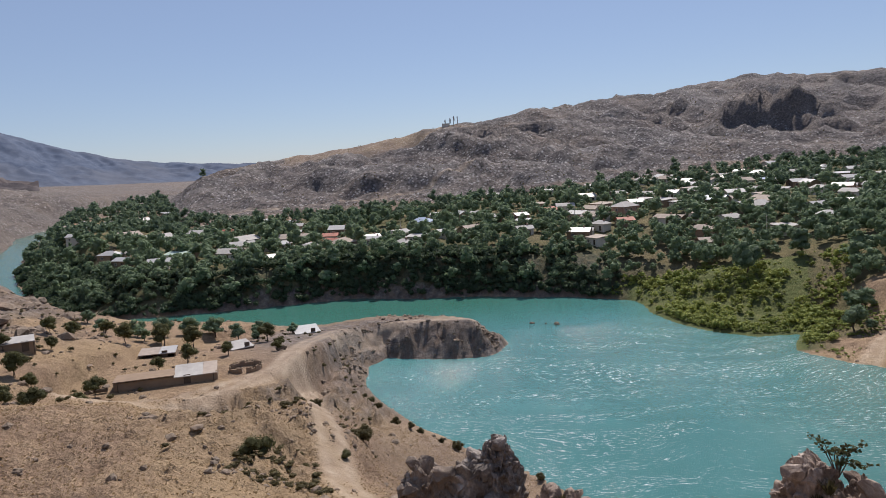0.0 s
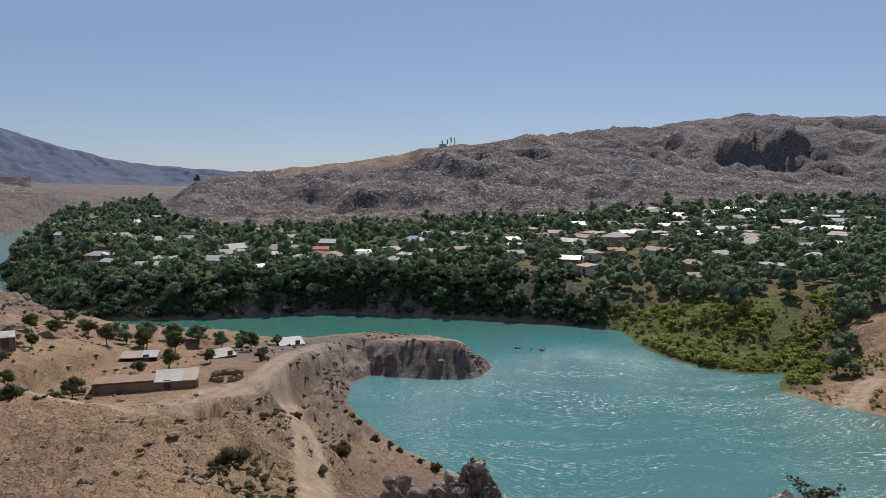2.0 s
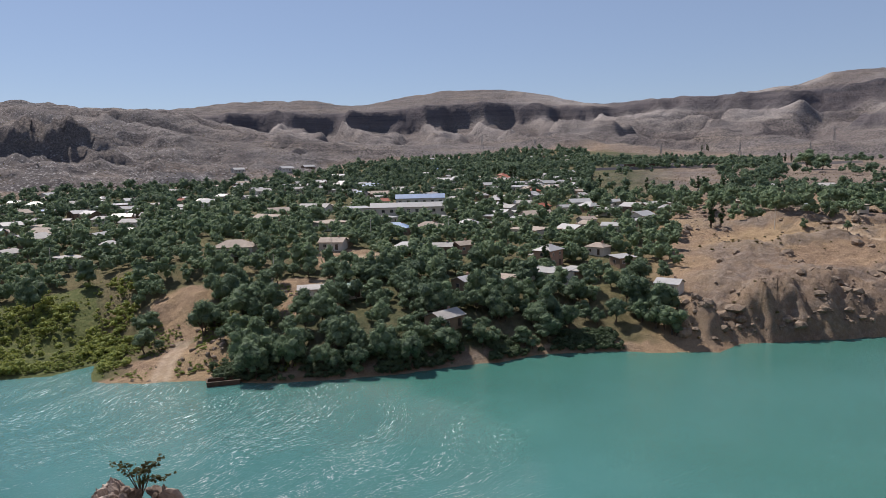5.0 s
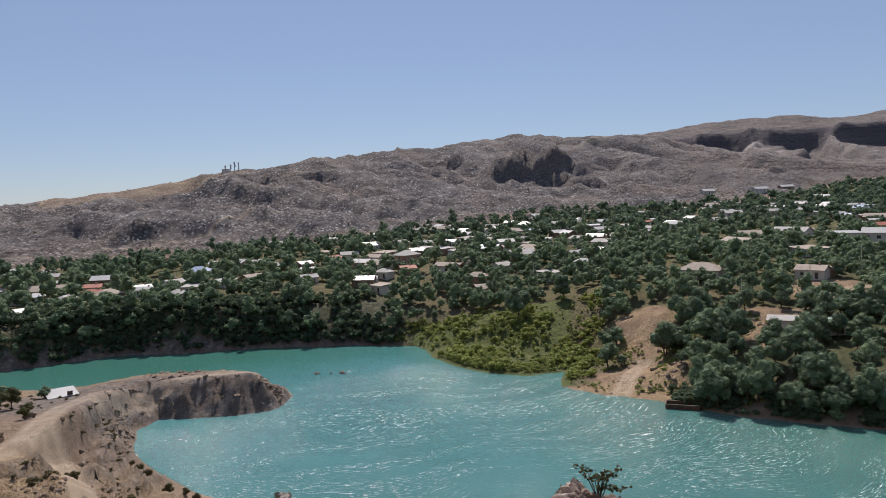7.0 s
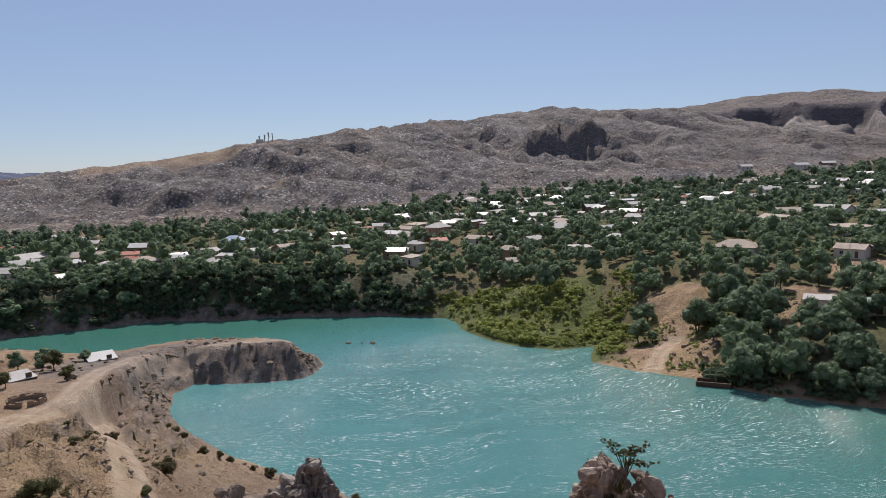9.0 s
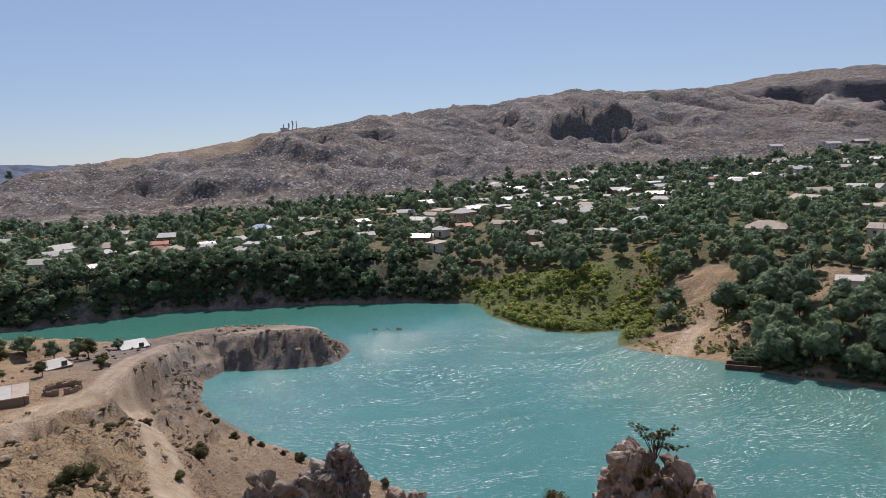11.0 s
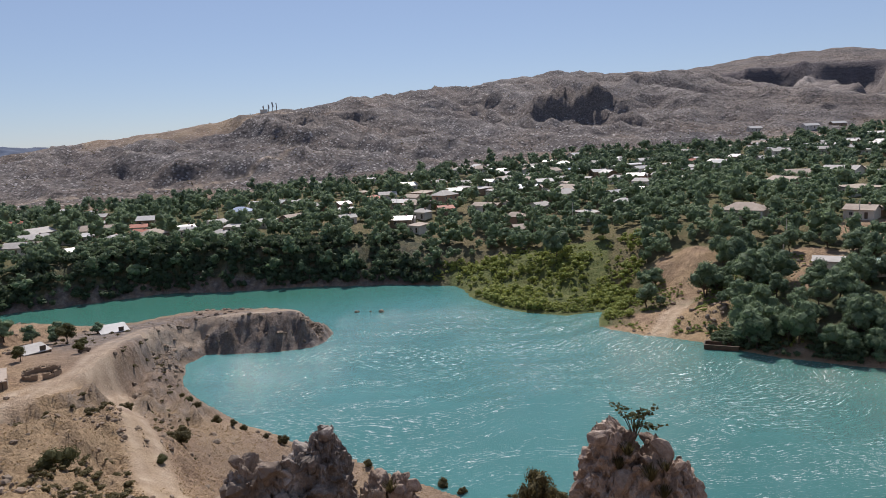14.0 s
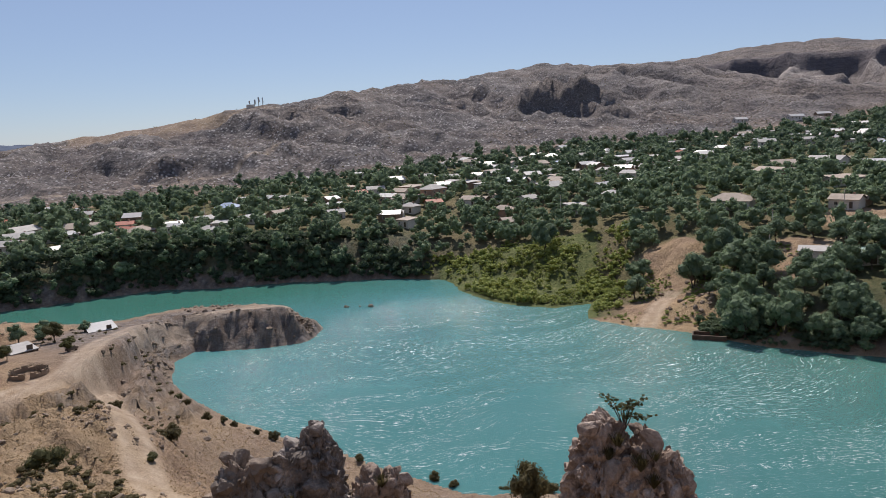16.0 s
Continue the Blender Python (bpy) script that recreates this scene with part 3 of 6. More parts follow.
    village = (beyond & (az > -33) & (az < 103) & (d > 4) & (r < 1500)) * (1 - np.clip(hill * 6, 0, 1))
    flood = np.clip(1 - np.abs(az - 21) / 9, 0, 1) * ((r > 190) & (r < 262))
    bare = np.zeros(x.shape)
    for bx2, by2, br in BARE:
        bare = np.maximum(bare, np.clip((br + 3 - np.hypot(x - bx2, y - by2) + 6 * (n1 - 0.5)) / 4, 0, 1))
    green = np.maximum(np.maximum(np.clip(flood * 3, 0, 0.89) * (1 - bare), field * 1.2), (1 - bare) * village * np.clip(0.45 + 0.6 * n1, 0, 0.84) * np.clip((az + 40) / 5, 0, 1) * np.clip((72 - az) / 4, 0, 1))
    rock = np.maximum(np.maximum(cliff * 1.6, ledge), hill * np.clip((n2 - 0.62) * 4, 0, 1) * 0.5)
    rock = np.maximum(np.maximum(rock, gully * 0.2), rough_left * np.clip((n3 - 0.55) * 4, 0, 0.8))
    rock = np.maximum(rock * (1 - 0.5 * head), head * np.clip((n3 - 0.56) * 5, 0, 0.65))
    rock = np.maximum(rock, scarp)
    # dark wet stones along the near shore
    wet = (~beyond) * np.clip(1.4 - d / (7.0 + 14 * fbm(x / 14, y / 14, 3, 71) ** 2), 0, 1) * np.clip((az - 60) / 15, 0, 1)
    track = np.maximum(track, 0.3 * (bar > 0))
    hill = np.maximum(hill, 0.55 * (bar > 0))
    hill = np.maximum(hill, 0.6 * beyond * np.clip((az - 64) / 3, 0, 1) * np.clip((r - 430) / 120, 0, 1))
    return h, np.stack([np.clip(v, 0, 1) for v in (track, green, rock, hill)], -1), d, beyond, np.clip(wet, 0, 1), beds


def grid_mesh(name, verts, nu, nv, closed=False):
    me = bpy.data.meshes.new(name)
    i, j = np.meshgrid(np.arange(nu - 1), np.arange(nv - (0 if closed else 1)), indexing="ij")
    j2 = (j + 1) % nv
    quads = np.stack([i * nv + j, i * nv + j2, (i + 1) * nv + j2, (i + 1) * nv + j], -1).reshape(-1, 4)
    me.vertices.add(len(verts))
    me.vertices.foreach_set("co", verts.astype(np.float32).ravel())
    me.loops.add(quads.size)
    me.loops.foreach_set("vertex_index", quads.ravel().astype(np.int32))
    me.polygons.add(len(quads))
    me.polygons.foreach_set("loop_start", np.arange(0, quads.size, 4, dtype=np.int32))
    me.update(calc_edges=True)
    return me


AZ0, AZ_STEP, AZ_N = -58.0, 0.275, 641
RINGS = np.concatenate([[0.0, 1.0, 2.0], np.geomspace(3, 15, 24), np.linspace(15.4, 100, 165), np.linspace(101.2, 460, 230), np.geomspace(464, 1400, 160), np.geomspace(1410, 2100, 85), np.geomspace(2150, 4900, 20)])
SURVEY = []


def survey(x, y):
    """Height, cover, distance to the bank and side of the river, read off the finished ground."""
    x, y = np.asarray(x, float), np.asarray(y, float)
    u = np.clip(np.interp(np.hypot(x, y), RINGS, np.arange(len(RINGS))), 0, len(RINGS) - 1.001)
    v = np.clip((np.degrees(np.arctan2(x, y)) - AZ0) / AZ_STEP, 0, AZ_N - 1.001)
    i, j = u.astype(int), v.astype(int)
    p, q, G = (u - i)[:, None], (v - j)[:, None], SURVEY[0]
    k = G[i, j] * (1 - p) * (1 - q) + G[i + 1, j] * p * (1 - q) + G[i, j + 1] * (1 - p) * q + G[i + 1, j + 1] * p * q
    return k[:, 0], k[:, 1:5], k[:, 5], k[:, 6] > 0.5


def height_at(x, y):
    return float(survey([x], [y])[0][0])


def build_ground():
    azs = np.concatenate([AZ0 + AZ_STEP * np.arange(AZ_N), np.arange(120, 302, 4.0)])
    rs = RINGS
    A, R = np.meshgrid(np.radians(azs), rs, indexing="xy")
    x, y = R * np.sin(A), R * np.cos(A)
    h, cover, d, beyond, wet, beds = land(x.ravel(), y.ravel())
    keep = np.concatenate([h[:, None], cover, d[:, None], beyond[:, None]], 1).reshape(len(rs), len(azs), -1)
    SURVEY.append(keep[:, :AZ_N])
    me = grid_mesh("ground", np.stack([x.ravel(), y.ravel(), h], -1), len(rs), len(azs), True)
    me.polygons.foreach_set("use_smooth", np.ones(len(me.polygons), bool))
    ca = me.color_attributes.new("cover", "FLOAT_COLOR", "POINT")
    ca.data.foreach_set("color", cover.astype(np.float32).ravel())
    cb = me.color_attributes.new("beds", "FLOAT_COLOR", "POINT")
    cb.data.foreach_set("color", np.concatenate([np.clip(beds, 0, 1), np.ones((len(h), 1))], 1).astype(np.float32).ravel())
    wa = me.attributes.new("wet", "FLOAT", "POINT")
    wa.data.foreach_set("value", wet.astype(np.float32))
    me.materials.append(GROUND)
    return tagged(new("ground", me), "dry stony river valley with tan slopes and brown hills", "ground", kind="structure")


ground = build_ground()
bm = bmesh.new()
bmesh.ops.create_grid(bm, x_segments=1, y_segments=1, size=2600)
me = bpy.data.meshes.new("river")
bm.to_mesh(me)
bm.free()
me.materials.append(WATER)
river = tagged(new("river", me), "turquoise silty river with broken glittering currents", "river", kind="structure")


# ---- hazy mountains on the horizon ----
def backdrop(points, depth, gap, rough, dark, light, label):
    """A range far off: crest points as bearing, elevation angle and distance; spurs of the given spacing slant down from the crest."""
    az = np.arange(points[0][0], points[-1][0], 0.15)
    crest, away = (np.interp(az, [p[0] for p in points], [p[k] for p in points]) for k in (1, 2))
    ripple = 0.3 * (fbm(az / 1.3, az * 0, 5, 90) - 0.5)
    down = np.linspace(0, 1, 66)
    A, V = np.meshgrid(np.radians(az), down, indexing="xy")
    arc = A * away[None]
    bend = fbm(arc / (gap * 1.6), V * depth / (gap * 1.6), 4, 92)
    along = (arc - 0.45 * V * depth) / gap + 1.6 * bend
    spur = 1 - np.abs(2 * (along % 1) - 1)
    fine_spur = 1 - np.abs(2 * ((along * 2.7 + 2.5 * bend) % 1) - 1)
    grit = fbm(arc / (gap * 0.35), V * depth / (gap * 0.35), 5, 91, True) - 0.6
    env = np.clip(V * 9, 0, 1) * np.clip((1 - V) * 2, 0, 1)
    rel = (spur - 0.5) * 0.9 + (fine_spur - 0.5) * 0.35 + grit * 0.8
    dist = away[None] - depth * V - 0.12 * rough * rel * env
    z = 50 + away[None] * np.tan(np.radians(crest[None] + ripple[None] * (1 - V) ** 8)) * (1 - V) ** 1.25 - 45 * V + 0.5 * rough * rel * env * np.clip(1 - V, 0.2, 1)
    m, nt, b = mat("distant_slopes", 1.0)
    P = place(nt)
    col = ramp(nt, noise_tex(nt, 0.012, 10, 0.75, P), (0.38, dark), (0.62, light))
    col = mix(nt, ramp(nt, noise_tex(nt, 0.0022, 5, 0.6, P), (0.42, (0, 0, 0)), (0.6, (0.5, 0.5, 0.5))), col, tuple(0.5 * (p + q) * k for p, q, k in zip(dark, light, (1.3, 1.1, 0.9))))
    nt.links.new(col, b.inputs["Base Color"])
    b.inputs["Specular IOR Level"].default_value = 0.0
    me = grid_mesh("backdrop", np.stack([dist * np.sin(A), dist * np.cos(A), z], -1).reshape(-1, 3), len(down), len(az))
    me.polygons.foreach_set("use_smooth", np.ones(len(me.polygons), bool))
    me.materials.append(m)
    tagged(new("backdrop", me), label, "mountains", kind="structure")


# the pale blue of this range is haze put into its base colour
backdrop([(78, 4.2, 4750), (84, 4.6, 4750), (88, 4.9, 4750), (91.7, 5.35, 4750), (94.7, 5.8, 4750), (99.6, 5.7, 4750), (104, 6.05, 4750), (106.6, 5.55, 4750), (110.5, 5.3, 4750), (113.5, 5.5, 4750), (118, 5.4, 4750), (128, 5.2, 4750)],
         900, 900, 0.4, (0.175, 0.225, 0.32), (0.19, 0.24, 0.335), "mountains far beyond the valley in painted pale blue haze")
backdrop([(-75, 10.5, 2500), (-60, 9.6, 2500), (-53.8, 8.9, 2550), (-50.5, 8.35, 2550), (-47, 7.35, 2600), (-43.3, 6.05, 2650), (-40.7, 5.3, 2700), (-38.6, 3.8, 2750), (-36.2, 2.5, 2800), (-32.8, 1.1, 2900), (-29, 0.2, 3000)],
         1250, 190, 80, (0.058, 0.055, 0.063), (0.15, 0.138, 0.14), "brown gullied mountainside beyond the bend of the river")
# distance haze is painted here too, as blue base colours
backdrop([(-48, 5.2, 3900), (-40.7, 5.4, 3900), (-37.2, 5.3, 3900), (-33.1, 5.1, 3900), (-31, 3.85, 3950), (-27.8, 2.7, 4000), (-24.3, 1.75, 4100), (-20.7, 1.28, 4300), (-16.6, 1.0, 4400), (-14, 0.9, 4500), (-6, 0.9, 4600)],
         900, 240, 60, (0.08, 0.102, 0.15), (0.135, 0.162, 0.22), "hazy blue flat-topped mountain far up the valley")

# ---- tools for things ----
def part(name, bm, material, parent, label=""):
    me = bpy.data.meshes.new(name)
    bm.to_mesh(me)
    bm.free()
    return part_mesh(name, me, material, parent, label)


def part_mesh(name, me, material, parent, label=""):
    if material is not None and not me.materials:
        me.materials.append(material)
    ob = new(name, me)
    ob.parent = parent
    if label:
        ob["label"] = label
    return ob


def box(bm, sx, sy, sz, x=0.0, y=0.0, z=0.0, rz=0.0, taper=1.0):
    """A box with its foot's centre at x, y, z."""
    m = Matrix.Translation((x, y, z)) @ Matrix.Rotation(rz, 4, "Z")
    r = bmesh.ops.create_cube(bm, size=1.0)
    for v in r["verts"]:
        k = taper if v.co.z > 0 else 1.0
        v.co = m @ Vector((v.co.x * sx * k, v.co.y * sy * k, (v.co.z + 0.5) * sz))
    return r["verts"]


def tube(bm, a, b, r1, r2, sides=7):
    """A tapered round bar from a to b."""
    a, b = Vector(a), Vector(b)
    d = (b - a).normalized()
    u = d.orthogonal().normalized()
    v = d.cross(u)
    rings = [[bm.verts.new(p + (u * math.cos(2 * math.pi * k / sides) + v * math.sin(2 * math.pi * k / sides)) * r) for k in range(sides)] for p, r in ((a, r1), (b, r2))]
    for k in range(sides):
        bm.faces.new((rings[0][k], rings[0][(k + 1) % sides], rings[1][(k + 1) % sides], rings[1][k]))
    bm.faces.new(rings[1])


def soup(name, verts, faces_n, material):
    """A mesh out of separate faces of faces_n corners each, from an array of their corners."""
    me = bpy.data.meshes.new(name)
    n = len(verts)
    me.vertices.add(n)
    me.vertices.foreach_set("co", np.asarray(verts, np.float32).ravel())
    me.loops.add(n)
    me.loops.foreach_set("vertex_index", np.arange(n, dtype=np.int32))
    me.polygons.add(n // faces_n)
    me.polygons.foreach_set("loop_start", np.arange(0, n, faces_n, dtype=np.int32))
    me.update(calc_edges=True)
    me.materials.append(material)
    return me


def plain(name, colour, rough=0.8, metal=0.0, scale=3.0, spread=0.25, relief=0.3):
    """A painted, plastered or metal surface with blotches and fine relief."""
    m, nt, b = mat(name, rough, metal)
    tc = nt.nodes.new("ShaderNodeTexCoord")
    n1, n2 = noise_tex(nt, scale, 6, 0.7, tc.outputs["Object"]), noise_tex(nt, scale * 0.25, 4, 0.6, tc.outputs["Object"])
    dark, light = tuple(c * (1 - spread) for c in colour), tuple(min(1, c * (1 + spread * 0.6)) for c in colour)
    col = mix(nt, 0.5, ramp(nt, n1, (0.3, dark), (0.7, light)), ramp(nt, n2, (0.35, dark), (0.65, light)))
    rnd = nt.nodes.new("ShaderNodeObjectInfo").outputs["Random"]
    col = mix(nt, ramp(nt, rnd, (0, (0, 0, 0)), (1, (0.35, 0.35, 0.35))), col, mix(nt, 0.5, col, (0.3, 0.25, 0.2)))
    nt.links.new(col, b.inputs["Base Color"])
    bump(nt, b, n1, relief, 0.03)
    return m


def leafy(name, dark, light, glow=0.38):
    """Foliage: diffuse leaves that let some light through, varied leaf by leaf and tree by tree."""
    m, nt, b = mat(name, 0.75)
    b.inputs["Specular IOR Level"].default_value = 0.25
    isl = nt.nodes.new("ShaderNodeNewGeometry").outputs["Random Per Island"]
    rnd = nt.nodes.new("ShaderNodeObjectInfo").outputs["Random"]
    big = noise_tex(nt, 0.12, 3, 0.7, place(nt))
    k = calc(nt, "ADD", calc(nt, "MULTIPLY", isl, 0.32), calc(nt, "ADD", calc(nt, "MULTIPLY", rnd, 0.3), calc(nt, "MULTIPLY", big, 0.65)))
    col = ramp(nt, k, (0.25, dark), (0.95, light))
    nt.links.new(col, b.inputs["Base Color"])
    tr = nt.nodes.new("ShaderNodeBsdfTranslucent")
    nt.links.new(mix(nt, 0.5, col, light), tr.inputs["Color"])
    ms = nt.nodes.new("ShaderNodeMixShader")
    ms.inputs[0].default_value = glow
    nt.links.new(b.outputs[0], ms.inputs[1])
    nt.links.new(tr.outputs[0], ms.inputs[2])
    nt.links.new(ms.outputs[0], nt.nodes["Material Output"].inputs["Surface"])
    return m


# village leaves lightened and turned towards blue, with haze in their colour
LEAF_VILLAGE = leafy("village_leaves", (0.044, 0.08, 0.062), (0.215, 0.29, 0.16), 0.36)
LEAF_POPLAR = leafy("poplar_leaves", (0.022, 0.045, 0.024), (0.075, 0.115, 0.05))
LEAF_ORCHARD = leafy("pistachio_leaves", (0.042, 0.046, 0.02), (0.135, 0.135, 0.055))
LEAF_SCRUB = leafy("riverside_leaves", (0.09, 0.145, 0.035), (0.34, 0.37, 0.1))
LEAF_CLIFF = leafy("cliff_leaves", (0.032, 0.056, 0.042), (0.11, 0.155, 0.08))
LEAF_DRY = leafy("thorn_scrub", (0.045, 0.04, 0.018), (0.15, 0.125, 0.055))
STRAW = leafy("dry_grass", (0.22, 0.15, 0.085), (0.42, 0.31, 0.18), 0.4)
BARK = plain("bark", (0.075, 0.055, 0.04), 0.9, 0, 6, 0.4, 0.8)
ROOFS = {"white": plain("white_sheet_roof", (0.41, 0.41, 0.405), 0.45, 0.0, 0.8, 0.16), "pale": plain("slate_sheet_roof", (0.38, 0.37, 0.355), 0.8, 0, 0.8, 0.25),
         "tan": plain("weathered_roof", (0.36, 0.30, 0.25), 0.85, 0, 0.8, 0.3), "red": plain("red_roof", (0.35, 0.09, 0.05), 0.7, 0, 1, 0.25),
         "blue": plain("blue_roof", (0.22, 0.32, 0.5), 0.5, 0, 1, 0.2), "green": plain("green_roof", (0.30, 0.42, 0.36), 0.6, 0, 1, 0.2)}
WALLS = [plain("white_wash", (0.62, 0.58, 0.52), 0.9, 0, 0.7, 0.2), plain("adobe", (0.26, 0.185, 0.125), 0.95, 0, 0.7, 0.25), plain("pink_brick", (0.40, 0.25, 0.18), 0.9, 0, 1, 0.25)]
ADOBE = WALLS[1]
DARK_WOOD = plain("old_wood", (0.09, 0.065, 0.045), 0.9, 0, 4, 0.4)
RUST = plain("rusted_steel", (0.10, 0.055, 0.035), 0.8, 0.3, 2, 0.45)
STEEL = plain("galvanised_steel", (0.3, 0.3, 0.3), 0.5, 0.7, 2, 0.2)
GLASS = plain("window_glass", (0.03, 0.035, 0.04), 0.12, 0, 1, 0.1, 0.0)
TYRE = plain("tyre_rubber", (0.02, 0.02, 0.02), 0.9)


def rock_material(name, dark, mid, light):
    m, nt, b = mat(name, 0.92)
    b.inputs["Specular IOR Level"].default_value = 0.2
    P = place(nt)
    n1, n2, n3 = noise_tex(nt, 1.3, 8, 0.72, P), noise_tex(nt, 9.0, 6, 0.7, P), noise_tex(nt, 0.35, 4, 0.6, P)
    col = ramp(nt, n1, (0.32, dark), (0.5, mid), (0.68, light))
    col = mix(nt, ramp(nt, n2, (0.35, (0.7, 0.7, 0.7)), (0.6, (0, 0, 0))), col, mix(nt, 0.6, col, dark))
    col = mix(nt, ramp(nt, n3, (0.45, (0, 0, 0)), (0.65, (0.45, 0.45, 0.45))), col, (0.33, 0.24, 0.17))
    nt.links.new(col, b.inputs["Base Color"])
    bump(nt, b, calc(nt, "ADD", n1, calc(nt, "MULTIPLY", n2, 0.3)), 0.9, 0.12)
    return m


CRAG = rock_material("crag_limestone", (0.045, 0.039, 0.036), (0.21, 0.18, 0.157), (0.52, 0.47, 0.425))
CRAG_TAN = rock_material("crag_conglomerate", (0.085, 0.062, 0.05), (0.36, 0.28, 0.225), (0.64, 0.545, 0.47))
STONE = rock_material("loose_stone", (0.09, 0.07, 0.055), (0.22, 0.175, 0.135), (0.38, 0.31, 0.25))


# ---- trees ----
def leaf_quads(rng, lobes, count, size, squash=1.0):
    """Corners of small leaf clumps spread over and inside round lobes (x, y, z, radius)."""
    lobes = np.array(lobes, float)
    area = lobes[:, 3] ** 2
    pick = rng.choice(len(lobes), count, p=area / area.sum())
    n = rng.normal(size=(count, 3))
    n /= np.linalg.norm(n, axis=1)[:, None]
    rad = lobes[pick, 3] * (0.72 + 0.36 * rng.random(count))
    c = lobes[pick, :3] + n * rad[:, None] * np.array([1, 1, squash])
    n = n + rng.normal(size=(count, 3)) * 0.55
    n /= np.linalg.norm(n, axis=1)[:, None]
    u = np.cross(n, rng.normal(size=(count, 3)))
    u /= np.linalg.norm(u, axis=1)[:, None]
    v = np.cross(n, u)
    s = (size * (0.6 + 0.8 * rng.random(count)))[:, None] * 0.5
    k = 0.55 + 0.3 * rng.random((count, 1))
    return np.stack([c - u * s, c - v * s * k, c + u * s, c + v * s * k], 1).reshape(-1, 3)


def ico_ball():
    f = (1 + 5 ** 0.5) / 2
    ball = np.array([(-1, f, 0), (1, f, 0), (-1, -f, 0), (1, -f, 0), (0, -1, f), (0, 1, f), (0, -1, -f), (0, 1, -f), (f, 0, -1), (f, 0, 1), (-f, 0, -1), (-f, 0, 1)]) / 1.9
    tri = np.array([(0, 11, 5), (0, 5, 1), (0, 1, 7), (0, 7, 10), (0, 10, 11), (1, 5, 9), (5, 11, 4), (11, 10, 2), (10, 7, 6), (7, 1, 8),
                    (3, 9, 4), (3, 4, 2), (3, 2, 6), (3, 6, 8), (3, 8, 9), (4, 9, 5), (2, 4, 11), (6, 2, 10), (8, 6, 7), (9, 8, 1)])
    return ball, tri


BALL, BALL_FACES = ico_ball()


def crown_tris(rng, lobes, count, size, squash=1.0):
    """Corners of three-sided leaf clumps round uneven, leafy lobe cores."""
    q = leaf_quads(rng, lobes, count, size * 1.25, squash).reshape(-1, 4, 3)
    out = [q[:, :3].reshape(-1, 3)]
    for x, y, z, rad in lobes:
        p = BALL * (0.62 + 0.34 * rng.random((12, 1))) * rad * np.array([1, 1, squash]) + np.array([x, y, z])
        out.append(p[BALL_FACES.ravel()])
    return np.concatenate(out)


def crown_lobes(rng, h, w, low=0.3, n=9, top=1.0):
    out = [(0, 0, h * (low + (top - low) * 0.5), w * 0.30)]
    for _ in range(n):
        a, q = rng.random() * 2 * math.pi, rng.random()
        z = h * (low + (top - low) * (0.15 + 0.75 * q))
        reach = w * 0.34 * math.sqrt(max(0.1, 1 - (2 * q - 0.9) ** 2)) * (0.6 + 0.5 * rng.random())
        out.append((reach * math.cos(a), reach * math.sin(a), z, w * (0.13 + 0.1 * rng.random())))
    return out


def tree_template(name, seed, h, w, leaves, count, size, label, category, group, low=0.3, stems=1, lobes_n=9):
    rng = np.random.default_rng(seed)
    root = tagged(new(name), label, category, group)
    lobes = crown_lobes(rng, h, w, low, lobes_n)
    bm = bmesh.new()
    fork = Vector((rng.normal() * 0.03 * h, rng.normal() * 0.03 * h, h * low))
    for k in range(stems):
        foot = Vector((rng.normal() * 0.06 * h * (stems > 1), rng.normal() * 0.06 * h * (stems > 1), -0.35))
        tube(bm, foot, fork, 0.035 * h / math.sqrt(stems), 0.022 * h / math.sqrt(stems), 6)
    for x, y, z, r in lobes[1:]:
        knee = fork.lerp(Vector((x, y, z)), 0.5) + Vector((0, 0, 0.04 * h))
        tube(bm, fork, knee, 0.014 * h, 0.009 * h, 4)
        tube(bm, knee, (x, y, z), 0.009 * h, 0.003 * h, 3)
    part("trunk", bm, BARK, root, "forked grey-brown trunk with limbs")
    part_mesh("crown", soup("crown", crown_tris(rng, lobes, count, size, 0.85), 3, leaves), None, root)
    return root


class Kind:
    """A thing built once and then copied with all its parts."""
    def __init__(self, build):
        self.build, self.first = build, None

    def put(self, m):
        if self.first is None:
            self.first = self.build()
            self.first.matrix_basis = m
            return self.first
        keep = self.first.matrix_basis.copy()
        self.first.matrix_basis = Matrix.Identity(4)
        made = copy_thing(self.first, m)
        self.first.matrix_basis = keep
        return made


def stand(x, y, size=1.0, turn=0.0, sink=0.0, lean=0.0):
    return pose(x, y, height_at(x, y) - sink, lean, 0, turn) @ Matrix.Diagonal((size, size, size, 1))


orchard = [Kind(lambda s=s: tree_template("pistachio_tree", s, 3.4, 4.0, LEAF_ORCHARD, 1500, 0.22, "small wild pistachio tree with a low round crown", "tree", "trees on the dry slope", 0.3, 1 + s % 3, 10)) for s in range(5)]
bushes = [Kind(lambda s=s: tree_template("thorn_bush", 40 + s, 1.5, 2.4, LEAF_DRY if s != 1 else LEAF_ORCHARD, 1700, 0.115, "low spreading thorn bush rooted among dry stones", "bush", "bushes on the dry slope", 0.12, 4, 8)) for s in range(4)]
village_trees = [Kind(lambda s=s: tree_template("garden_tree", 80 + s, 8.0, 8.5, LEAF_VILLAGE, 1250, 0.46, "dense dark green garden tree on the far bank", "tree", "trees on the far bank", 0.22, 1, 14)) for s in range(7)]
poplars = [Kind(lambda s=s: tree_template("poplar", 120 + s, 12.0, 3.6, LEAF_POPLAR, 1300, 0.42, "slender dark poplar among the village gardens", "tree", "poplars", 0.05, 1, 26)) for s in range(2)]

rng = np.random.default_rng(7)
